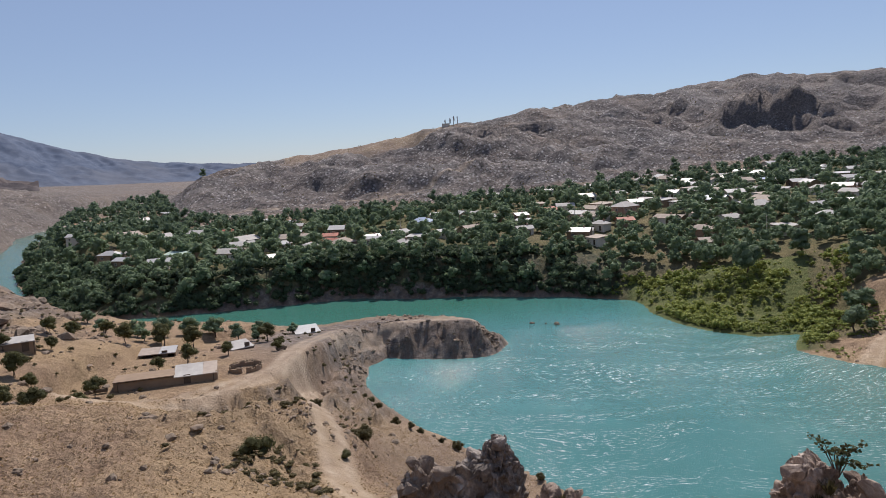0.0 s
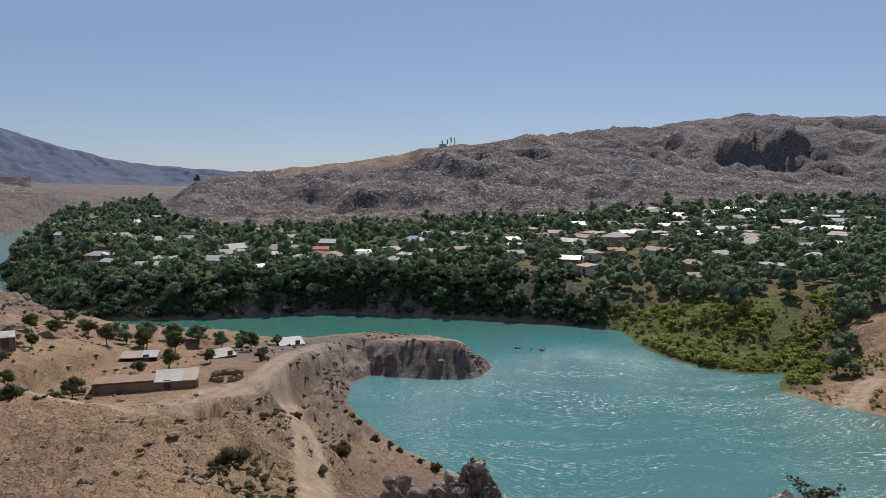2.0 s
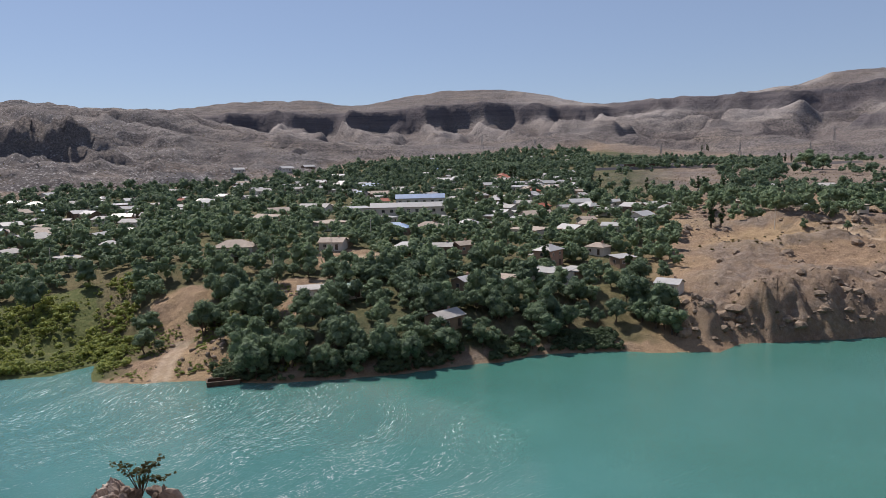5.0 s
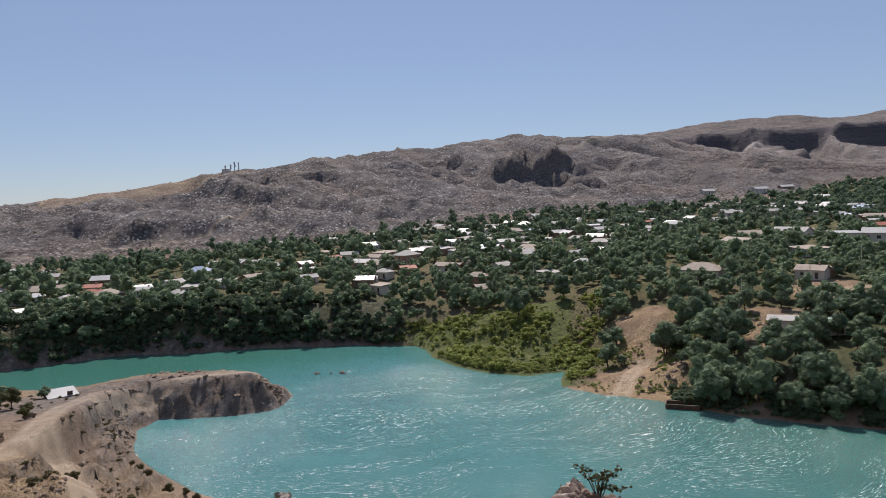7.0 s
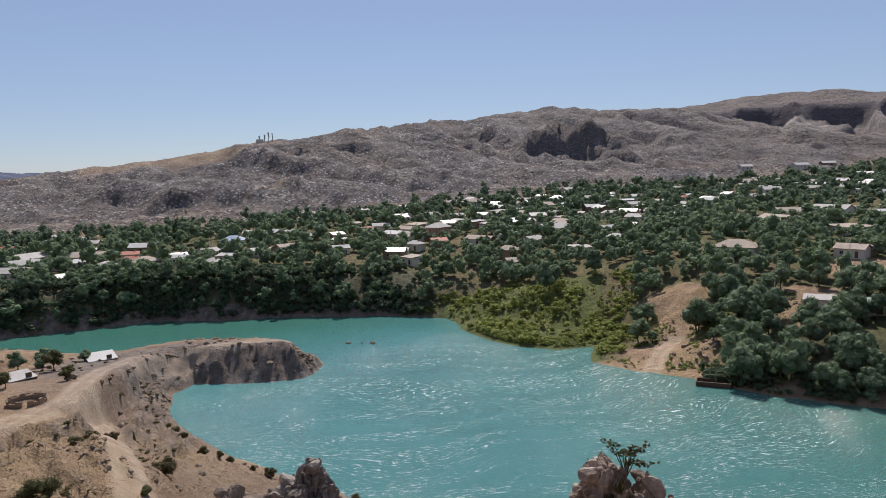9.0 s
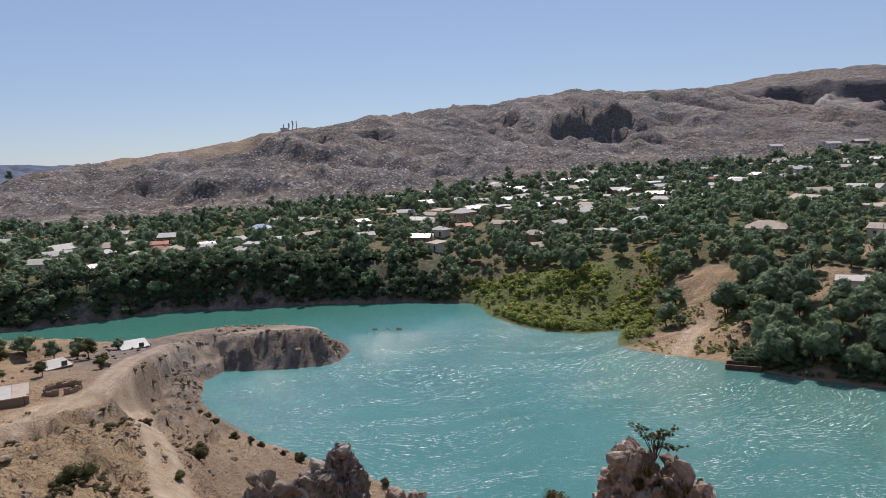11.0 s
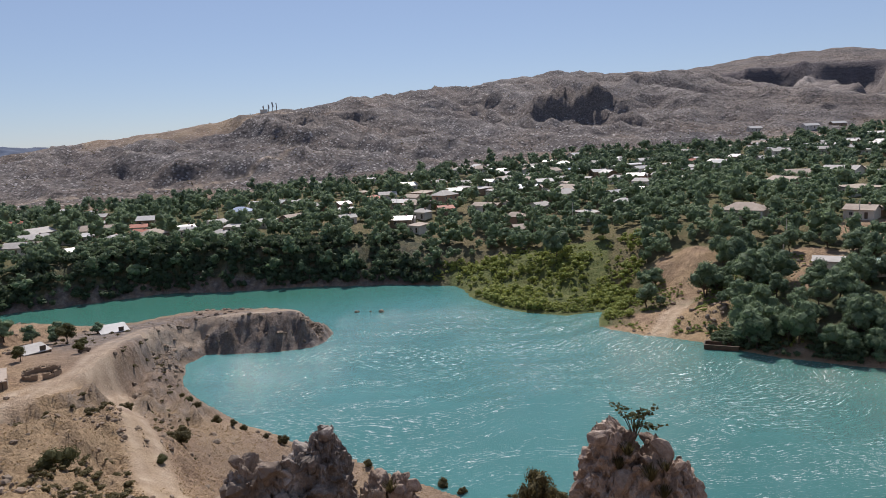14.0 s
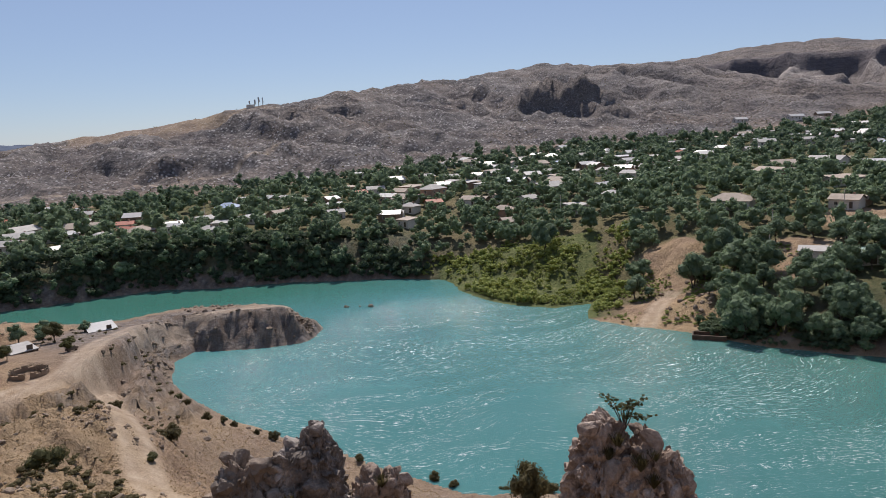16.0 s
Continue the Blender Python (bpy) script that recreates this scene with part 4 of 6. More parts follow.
# trees on the near slope: east, north, crown width
SLOPE_TREES_A = [(-61, 51, 5.0), (-57, 53, 3.4), (-76, 75, 5.1), (-47, 36, 2.8), (-49, 43, 4.1), (-35, 33, 3.4), (-42, 43, 2.6), (-41, 51, 3.9), (-87, 74, 4.5), (-93, 90, 5.1),
                 (-74, 81, 3.9), (-68, 75, 2.4), (-70, 87, 3.1), (-87, 92, 3.0), (-83, 91, 2.9), (-93, 105, 5.0), (-84, 97, 5.6), (-91, 111, 4.6), (-78, 100, 3.5), (-75, 103, 5.1),
                 (-47, 66, 3.1), (-70, 103, 5.6), (-67, 107, 4.5), (-51, 78, 3.7), (-55, 91, 3.8), (-69, 95, 3.7)]
SLOPE_TREES_B = [(-76, 134, 3.7), (-73, 136, 3.7), (-57, 106, 3.3), (-58, 113, 4.0), (-75, 154, 3.8), (-66, 143, 5.0), (-71, 125, 2.9), (-139, 185, 3.7), (-129, 183, 3.6), (-166, 198, 5.0),
                 (-102, 82, 3.6), (-110, 101, 3.6), (-93, 78, 5.4), (-97, 87, 4.1), (-84, 84, 3.3), (-82, 122, 4.7), (-64, 106, 3.0), (-53, 127, 3.0), (-49, 131, 4.4), (-43, 136, 3.2),
                 (-35, 146, 2.4), (-34, 139, 2.5), (-41, 159, 5.0), (-76, 119, 3.4), (-61, 150, 6.0), (-56, 154, 5.5)]
for k, (x, y, w) in enumerate(SLOPE_TREES_A + SLOPE_TREES_B):
    orchard[k % 5].put(stand(x, y, w / 4.0, 77 * k, 0.05))
RIGHT_BUSHES = [(43.6, -8.5, 2.8), (37.2, -8.3, 2.4), (52, -14, 2.8), (49, -17, 2.2), (46, -18.5, 4.4), (38.7, -14.3, 2.3), (68, -26, 3.6), (50, -22, 2.4), (118, -36, 4.5), (108, -29, 4.0),
                (117, -24, 4.5), (119, -17, 5.0), (108, -12, 4.0), (89.5, 5.7, 4.0), (98, -25, 3.5), (160, -61, 5.5), (150, -50, 5.5), (138, -40, 4.5), (128, -29, 4.0), (180, -75, 5.0)]
MID_BUSHES = [(-12.9, 98.6, 3.9), (-19.5, 67.8, 3.6), (-13.9, 128.7, 2.1), (-5.6, 120.9, 1.7), (0.6, 114.8, 2.7), (-12.3, 78.1, 1.8), (13.3, 106.4, 2.1), (22.8, 96.7, 2.4), (25.0, 93.7, 2.0),
              (31.6, 90.3, 1.9), (36.5, 86.5, 3.5), (-10.3, 124.2, 2.5), (-7.4, 121.2, 1.9), (-16, 136, 2.2), (-18, 143, 1.6), (-2, 117, 1.4), (-22, 112, 2.6), (-24, 104, 2.0)]
for k, (x, y, w) in enumerate(RIGHT_BUSHES + MID_BUSHES):
    bushes[k % 4].put(stand(x, y, w / 2.4, 63 * k, 0.05))


# ---- houses ----
def roof_mesh(kind, w, dp, h):
    """A roof with thickness over walls w by dp, from the wall tops at h."""
    bm = bmesh.new()
    o = 0.45
    x, y, t = w / 2 + o, dp / 2 + o, 0.12
    rise = {"gable": dp * 0.24, "hip": dp * 0.27, "flat": 0.0}[kind]
    if kind == "flat":
        top = [(-x, -y, h + 0.1), (x, -y, h + 0.1), (x, y, h + 0.75), (-x, y, h + 0.75)]
        faces = [(0, 1, 2, 3)]
    else:
        e = x if kind == "gable" else max(0.2, x - y * 0.95)
        top = [(-x, -y, h), (x, -y, h), (x, y, h), (-x, y, h), (-e, 0, h + rise), (e, 0, h + rise)]
        faces = [(0, 1, 5, 4), (2, 3, 4, 5), (1, 2, 5), (3, 0, 4)]
    vs = [bm.verts.new(p) for p in top]
    for f in faces if kind != "gable" else faces[:2]:
        bm.faces.new([vs[k] for k in f])
    r = bmesh.ops.extrude_face_region(bm, geom=bm.faces[:])
    for g in r["geom"]:
        if isinstance(g, bmesh.types.BMVert):
            g.co.z += t
    bmesh.ops.recalc_face_normals(bm, faces=bm.faces[:])
    return bm


def window_part(parent, x, y, z, turn, w=1.1, h=1.2):
    bm = bmesh.new()
    for dx, dz, sx, sz in ((-w / 2, 0, 0.1, h), (w / 2, 0, 0.1, h), (0, 0, w, 0.1), (0, h - 0.1, w, 0.1), (0, 0, 0.06, h)):
        box(bm, sx, 0.1, sz, dx, 0, dz)
    win = part("window", bm, WALLS[0], parent)
    win.matrix_basis = pose(x, y, z, 0, 0, turn)
    bm = bmesh.new()
    box(bm, w - 0.05, 0.04, h - 0.05, 0, 0.04, 0.02)
    part("pane", bm, GLASS, win, "dark window glass")
    return win


ROOF_WORDS = {"white": "pale metal", "pale": "grey slate", "tan": "weathered brown", "red": "red tiled", "blue": "blue-grey metal", "green": "faded green"}
WALL_WORDS = ["whitewashed", "mud-brick", "brick"]


def house_template(kind, colour, w, wall, storeys):
    root = tagged(new("house"), "%s village house with a %s roof among trees" % (WALL_WORDS[wall], ROOF_WORDS[colour]), "house", "village houses")
    dp, h = min(max(w * 0.72, 5.5), 9.0), 2.6 * storeys + 0.1
    bm = bmesh.new()
    box(bm, w, dp, h + 3, 0, 0, -3)
    if kind == "gable":
        a = [bm.verts.new((sx * (w / 2 - 0.01), y, z)) for sx in (-1, 1) for y, z in ((-dp / 2, h), (dp / 2, h), (0, h + dp * 0.22))]
        bm.faces.new(a[:3])
        bm.faces.new(a[3:])
    part("wall", bm, WALLS[wall], root)
    part("roof", roof_mesh(kind, w, dp, h), ROOFS[colour], root, ROOF_WORDS[colour] + " roof")
    if w >= 9:
        # a lower wing at the back corner
        wing = bmesh.new()
        ww, wd, wh = w * 0.45, dp * 0.8, 2.3
        box(wing, ww, wd, wh + 3, w * 0.32, dp * 0.5 + wd * 0.45, -3)
        ext = part("wing", wing, WALLS[(wall + 1) % 2], root)
        cover = part("roof", roof_mesh("flat" if kind == "hip" else kind, ww, wd, wh), ROOFS["pale" if colour == "white" else "tan"], ext)
        cover.matrix_basis = pose(w * 0.32, dp * 0.5 + wd * 0.45, 0)
    if kind != "flat":
        stack = bmesh.new()
        box(stack, 0.6, 0.6, 1.3, w * 0.22, 0.3, h + dp * 0.14)
        part("chimney", stack, WALLS[2], root)
    n = max(2, int(w / 3.2))
    for s in range(storeys):
        for k in range(n):
            x = (k + 0.5) / n * w - w / 2
            if s == 0 and k == n // 2:
                bm = bmesh.new()
                box(bm, 1.0, 0.08, 2.05, x, -dp / 2 - 0.03, 0)
                part("door", bm, DARK_WOOD, root, "dark wooden door")
            else:
                window_part(root, x, -dp / 2 - 0.03, 0.9 + 2.6 * s, 0)
        window_part(root, -w / 2 - 0.03, 0, 0.9 + 2.6 * s, 90)
    return root


HOUSE_KINDS = {}
house_spots = []


def put_house(x, y, w, kind, colour, wall=0, storeys=1, turn=None):
    size = min((7, 9, 11, 14, 17), key=lambda q: abs(q - w))
    key = (kind, colour, size, wall, storeys)
    if key not in HOUSE_KINDS:
        HOUSE_KINDS[key] = Kind(lambda: house_template(*key))
    if turn is None:
        turn = -math.degrees(math.atan2(x, y)) + rng.choice((-1, 1)) * rng.uniform(5, 60)
    HOUSE_KINDS[key].put(stand(x, y, 1.0, turn, 0.0))
    house_spots.append((x, y, w))


HOUSES_A = [(152, 112, 9, "gable", "pale"), (152, 147, 8, "flat", "green"), (178, 123, 8, "gable", "white"), (185, 116, 10, "flat", "tan"), (211, 71, 6, "gable", "white"), (202, 107, 15, "flat", "white"), (217, 115, 9, "hip", "white"), (231, 94, 7, "flat", "white"), (200, 164, 9, "hip", "white"), (209, 154, 6, "gable", "pale"), (240, 107, 8, "hip", "tan"), (216, 150, 8, "gable", "tan"), (188, 189, 10, "gable", "tan"), (163, 214, 13, "hip", "tan"), (100, 265, 9, "gable", "tan"), (62, 285, 6, "flat", "tan"), (128, 264, 9, "flat", "pale"), (261, 147, 17, "flat", "tan"), (57, 295, 9, "gable", "white"), (223, 225, 15, "flat", "tan"), (15, 321, 15, "gable", "tan"), (-31, 324, 8, "gable", "white"), (1, 326, 12, "flat", "white"), (112, 311, 9, "gable", "tan")]
HOUSES_B = [(-51, 330, 6, "gable", "red"), (-33, 333, 8, "gable", "white"), (71, 327, 12, "gable", "tan"), (289, 168, 8, "gable", "white"), (-118, 317, 12, "flat", "green"), (136, 312, 14, "gable", "pale"), (85, 330, 11, "hip", "pale"), (220, 262, 18, "gable", "tan"), (-79, 333, 14, "flat", "white"), (65, 337, 10, "gable", "white"), (343, 37, 7, "flat", "tan"), (303, 167, 14, "gable", "tan"), (-54, 344, 6, "gable", "red"), (-149, 318, 10, "hip", "white"), (148, 323, 13, "gable", "tan"), (-72, 351, 16, "gable", "tan"), (115, 342, 9, "flat", "pale"), (131, 339, 12, "gable", "blue"), (-10, 368, 12, "hip", "blue"), (362, 64, 9, "gable", "white"), (-100, 355, 18, "gable", "pale"), (245, 284, 13, "gable", "tan"), (83, 366, 12, "flat", "tan"), (366, 88, 10, "flat", "tan")]
HOUSES_C = [(65, 373, 9, "gable", "pale"), (335, 182, 10, "gable", "red"), (378, -58, 6, "gable", "white"), (147, 357, 9, "gable", "white"), (183, 342, 9, "gable", "pale"), (320, 222, 14, "flat", "white"), (270, 284, 16, "gable", "pale"), (-148, 371, 13, "gable", "pale"), (397, 53, 10, "flat", "tan"), (163, 370, 8, "gable", "pale"), (140, 383, 14, "gable", "pale"), (126, 389, 10, "gable", "white"), (82, 406, 12, "gable", "white"), (100, 403, 10, "gable", "pale"), (416, -4, 13, "gable", "pale"), (-170, 383, 15, "gable", "tan"), (-136, 397, 17, "gable", "pale"), (428, 21, 14, "gable", "white"), (215, 374, 10, "gable", "white"), (432, -26, 10, "hip", "white"), (-201, 392, 9, "gable", "white"), (240, 386, 9, "flat", "pale"), (290, 363, 9, "gable", "pale"), (466, -51, 10, "gable", "pale")]
HOUSES_D = [(474, 37, 11, "gable", "pale"), (286, 384, 10, "gable", "white"), (481, -45, 15, "flat", "tan"), (274, 404, 10, "flat", "white"), (491, 105, 11, "gable", "white"), (498, 72, 12, "gable", "pale"), (435, 255, 14, "flat", "white"), (450, 239, 16, "flat", "pale"), (500, -106, 10, "gable", "pale"), (513, 25, 8, "flat", "pale"), (526, -82, 18, "flat", "tan"), (-233, 487, 11, "gable", "pale"), (544, -42, 18, "flat", "red"), (301, 462, 11, "gable", "pale"), (-214, 514, 13, "gable", "pale"), (-231, 509, 16, "gable", "white"), (245, 528, 14, "gable", "white"), (-266, 540, 10, "gable", "pale"), (603, -160, 15, "gable", "pale"), (-246, 586, 13, "gable", "white"), (-227, 601, 13, "flat", "white"), (647, -67, 18, "flat", "tan"), (654, 35, 18, "flat", "white"), (485, 478, 14, "gable", "white")]
HOUSES_E = [(448, 577, 12, "gable", "white"), (522, 591, 14, "gable", "white"), (585, 624, 15, "gable", "white")]
TWO_STOREYS = {(85, 330), (217, 115), (88, 327)}
for rows in (HOUSES_A, HOUSES_B, HOUSES_C, HOUSES_D, HOUSES_E):
    for x, y, w, kind, colour in rows:
        tall = any(math.hypot(x - a, y - b) < 4 for a, b in TWO_STOREYS)
        put_house(x, y, w, kind, colour, 2 if tall else int(rng.choice(3, p=(0.6, 0.3, 0.1))), 2 if tall else 1)

# the hamlet on the headland
for x, y, w, kind, colour in [(451, -25, 9, "hip", "white"), (477, -50, 9, "gable", "pale"), (513, -82, 11, "gable", "tan"), (546, -92, 14, "flat", "tan"), (634, -167, 11, "flat", "pale"), (464, 96, 9, "gable", "white"), (380, 69, 9, "gable", "pale"),
                              (404, -66, 7, "gable", "white"), (566, -53, 11, "flat", "tan"), (671, 41, 14, "flat", "white"), (714, 33, 11, "gable", "pale"), (530, -40, 9, "gable", "pale"), (590, -80, 14, "flat", "tan"), (610, -30, 11, "gable", "tan"), (500, 40, 9, "gable", "white"),
                              (440, 60, 7, "gable", "pale"), (970, 530, 11, "gable", "white"), (1006, 536, 11, "hip", "white"), (985, 545, 9, "gable", "white"), (940, 500, 14, "flat", "tan"), (1090, 300, 9, "flat", "tan")]:
    put_house(x, y, w, kind, colour, int(rng.choice(3, p=(0.5, 0.4, 0.1))))

# the school: a long low white building with a blue-roofed hall behind it
def long_building(x, y, turn, w, dp, h, roof, label, name="school"):
    root = tagged(new(name), label, "building")
    bm = bmesh.new()
    box(bm, w, dp, h + 3, 0, 0, -3)
    part("wall", bm, WALLS[0], root)
    part("roof", roof_mesh("gable" if name == "school" else "flat", w, dp, h), ROOFS[roof], root, ROOF_WORDS[roof] + " roof")
    n = int(w / 4)
    for k in range(n):
        window_part(root, (k + 0.5) / n * w - w / 2, -dp / 2 - 0.03, h - 2.6, 0, 1.6, 1.7)
    root.matrix_basis = stand(x, y, 1, turn)
    house_spots.extend((x + math.cos(radians(turn)) * q, y + math.sin(radians(turn)) * q, 12) for q in range(-int(w / 2), int(w / 2) + 1, 7))
    return root


long_building(281, 228, -52, 38, 9, 5.0, "white", "long white school building with a pale sheet roof")
long_building(306, 240, -52, 26, 9, 6.5, "blue", "white school hall with a bright blue roof")
long_building(262, 246, -30, 12, 9, 5.0, "white", "white school wing joined to the long building", "annexe")
long_building(146, 155, -44, 10, 5, 3.0, "pale", "low whitewashed store with a flat pale roof beside the track", "store")
for _ in range(9000):
    az, r = rng.uniform(-29, 72), math.sqrt(rng.uniform(300 ** 2, 1150 ** 2))
    x, y = bearing(az, r)
    if len(house_spots) > 380:
        break
    if min(math.hypot(x - a, y - b) - b2 / 2 for a, b, b2 in house_spots) < (8 if r < 600 else 14) or (65 < az < 79 and r > 400):
        continue
    if float(fbm(np.array([x / 75.0]), np.array([y / 75.0]), 2, 85)[0]) < 0.47:
        continue
    hh, cv, dd, bey = survey([x], [y])
    if not bey[0] or dd[0] < 25 or cv[0, 3] > 0.12:
        continue
    put_house(x, y, rng.uniform(5.5, 11.5), str(rng.choice(["gable", "flat", "hip"], p=(0.6, 0.25, 0.15))), str(rng.choice(["white", "pale", "tan", "red", "blue"], p=(0.5, 0.27, 0.17, 0.03, 0.03))), int(rng.choice(3, p=(0.6, 0.3, 0.1))))


# ---- woods of the far bank ----
def unit_crowns(seed, n, count, size, lobes=6, low=0.15):
    g = np.random.default_rng(seed)
    return np.stack([crown_tris(g, crown_lobes(g, 1.0, 1.0, low, lobes), count, size, 0.9) for _ in range(n)])


def scatter(name, spots, crowns, material, label, category, seed):
    """One mesh of many plants: spots are x, y, z, width, height."""
    g = np.random.default_rng(seed)
    pick, a = g.integers(len(crowns), size=len(spots)), g.random(len(spots)) * 2 * math.pi
    c = crowns[pick]
    ca, sa = np.cos(a)[:, None], np.sin(a)[:, None]
    x = (c[:, :, 0] * ca - c[:, :, 1] * sa) * spots[:, 3:4] + spots[:, 0:1]
    y = (c[:, :, 0] * sa + c[:, :, 1] * ca) * spots[:, 3:4] + spots[:, 1:2]
    z = c[:, :, 2] * spots[:, 4:5] + spots[:, 2:3]
    me = soup(name, np.stack([x, y, z], -1).reshape(-1, 3), 3, material)
    return tagged(new(name, me), label, category, kind="stuff")


def sample(count, az0, az1, r0, r1, seed):
    g = np.random.default_rng(seed)
    az, r = g.uniform(az0, az1, count), np.sqrt(g.uniform(r0 ** 2, r1 ** 2, count))
    x, y = r * np.sin(np.radians(az)), r * np.cos(np.radians(az))
    h, cv, d, bey = survey(x, y)
    return g, az, r, x, y, h, cv, d, bey


def clear_of_houses(x, y, r):
    ok = np.ones(len(x), bool)
    for hx, hy, w in house_spots:
        hr = math.hypot(hx, hy)
        ux, uy = hx / hr, hy / hr
        along, across = (x - hx) * ux + (y - hy) * uy, (x - hx) * -uy + (y - hy) * ux
        yard = 4 if hr < 230 else 6 if hr < 600 else 11
        ok &= ~((np.abs(across) < w * 0.5 + 1.2) & (along < 5) & (along > -yard))
    for bx, by, br in BARE:
        ok &= np.hypot(x - bx, y - by) > br
    return ok


def wooded(az, r, x, y, cv, d, bey):
    n = fbm(x / 40, y / 40, 3, 61)
    p = np.where(az < 74, 1.0, np.clip((n - 0.36 - 0.01 * (az - 80)) * 9, 0, 1) * (r > 318))
    p = np.where((az > 65.5) & (az < 75) & (r > 430) & (r < 800), np.clip((n - 0.58) * 6, 0, 1) * 0.3, p)
    p = np.where((az > 66) & (r < 330) & (d < 200) & (az < 76), np.clip((n - 0.45) * 6, 0, 1) * (az < 72), p)
    p = np.where((az > 14) & (az < 30) & (r < 262), 0.0, p)
    p = np.where((az < 13) & (d < 16), 0.5, p)
    p = np.where((az > 82) & (az < 101) & (r > 345) & (r < 480), np.clip((n - 0.3) * 8, 0, 1.7), p)
    p = np.where((az > 79) & (r > 480), p * np.where(r < 720, 0.4, 0.1), p)
    fx, fy = bearing(91, 318)
    p = np.where((np.hypot(x - fx, y - fy) < 36) | ((az > 83) & (az < 96) & (r < 325)), 0, p)
    p = np.where(r > 1000, p * 0.6, p) * (0.35 + 0.9 * n)
    return bey & (d > np.where((az > 34) & (az < 66), 0.8, 3)) & (cv[:, 3] < np.where((az < -18) | ((az > 60) & (r < 1050)), 0.9, np.where((az > 13) & (az < 30), 0.5, 0.25))) & ((r < 560) | (az > 13) | (az < -17.5)), p


g, az, r, x, y, h, cv, d, bey = sample(95000, -33, 103, 165, 1250, 11)
ok, p = wooded(az, r, x, y, cv, d, bey)
thin = np.where(r < 330, 1.0, np.where(r < 650, 0.46, 0.25))
ok &= (g.random(len(x)) < p * thin) & clear_of_houses(x, y, r)
w = g.uniform(4.0, 10.0, len(x)) * g.uniform(0.8, 1.15, len(x)) * np.where(r < 320, 0.82, 1.0)  * np.where(r > 650, 1.25, 1.0) * np.where((az > 34) & (d < 35), 1.15, 1.0)
tall = w * g.uniform(0.75, 1.15, len(x))
# gardens in front of the houses are low, so that roofs show over them
low_top = np.full(len(x), 99.0)
for k, (hx, hy, hw) in enumerate(house_spots):
    hr = math.hypot(hx, hy)
    if k % 3 == 2 or hr < 225:
        continue
    ux, uy = hx / hr, hy / hr
    along, across = (x - hx) * ux + (y - hy) * uy, (x - hx) * -uy + (y - hy) * ux
    front = (np.abs(across) < hw * 0.5 + 1.5) & (along < 0) & (along > -26)
    low_top = np.where(front, np.minimum(low_top, 4.2 - along * 0.11), low_top)
squat = np.minimum(1, low_top / tall)
tall, w = tall * squat, w * squat ** 0.6
spots = np.stack([x, y, h, w, tall], -1)[ok]
rr = r[ok]
near = np.where(rr < 300)[0]
near = near[np.argsort(rr[near])][:290]
for k, i in enumerate(near):
    sx, sy, sz, sw, st = spots[i]
    village_trees[k % 7].put(pose(sx, sy, sz - 0.2, 0, 0, 47 * k) @ Matrix.Diagonal((sw / 8.5, sw / 8.5, st / 8.0, 1)))
rest = np.ones(len(spots), bool)
rest[near] = False
for lo, hi, count, size, seed, nm in ((0, 420, 105, 0.155, 21, "garden_trees"), (420, 700, 55, 0.19, 22, "village_woods"), (700, 2000, 30, 0.23, 23, "distant_woods")):
    sel = rest & (rr >= lo) & (rr < hi)
    scatter(nm, spots[sel], unit_crowns(seed, 12, count, size, 6 if lo < 400 else 3 if lo < 600 else 2), LEAF_VILLAGE, "dense dark green garden trees between the village houses", "trees", seed)

# scrub on the dark river cliff, on the low green flat and on the stony hills
g, az, r, x, y, h, cv, d, bey = sample(60000, -34, 14, 240, 480, 12)
ok = bey & (d > 0.2) & (d < np.where(g.random(len(x)) < 0.4, 24, 9)) & (g.random(len(x)) < np.clip((fbm(x / 12, y / 12, 4, 63) - 0.3) * 5, 0, 1))
w = g.uniform(1.8, 5.2, len(x))
scatter("cliff_scrub", np.stack([x, y, h - 0.3, w, w * 0.9], -1)[ok], unit_crowns(31, 10, 34, 0.3, 0), LEAF_CLIFF, "dark scrub clinging to the steep river cliff", "scrub", 31)
# dark scrub added for the strip of shadow along the bank under the trees
g, az, r, x, y, h, cv, d, bey = sample(26000, 35, 68, 150, 230, 20)
ok = bey & (d > 0.2) & (d < 8) & (g.random(len(x)) < np.clip((fbm(x / 9, y / 9, 3, 62) - 0.36) * 5, 0, 0.8))
w = g.uniform(1.0, 3.2, len(x))
scatter("bank_scrub", np.stack([x, y, h - 0.2, w, w * 0.8], -1)[ok], unit_crowns(39, 10, 36, 0.28, 0), LEAF_CLIFF, "dark bushes overhanging the shaded river bank", "scrub", 39)
g, az, r, x, y, h, cv, d, bey = sample(16000, 13, 34, 178, 275, 13)
ok = bey & (d > 1.5) & (np.abs(az - 21.5) < 8.5) & (r < 262) & (g.random(len(x)) < np.clip((fbm(x / 9, y / 9, 3, 64) - 0.44) * 5, 0.04, 0.7))
for bx, by, br in BARE:
    ok &= np.hypot(x - bx, y - by) > br
w = g.uniform(0.7, 2.0, len(x)) * np.where(g.random(len(x)) < 0.13, 2.2, 1.0)
scatter("riverside_scrub", np.stack([x, y, h - 0.1, w, w * 0.8], -1)[ok], unit_crowns(32, 10, 30, 0.24, 1), LEAF_SCRUB, "yellow-green scrub and reeds on the low river flat", "scrub", 32)
g, az, r, x, y, h, cv, d, bey = sample(9000, -20, 60, 430, 1150, 14)
ok = (cv[:, 3] > 0.2) & (g.random(len(x)) < np.clip((fbm(x / 30, y / 30, 4, 65) - 0.4) * 5, 0, 1))
w = g.uniform(0.8, 2.3, len(x))
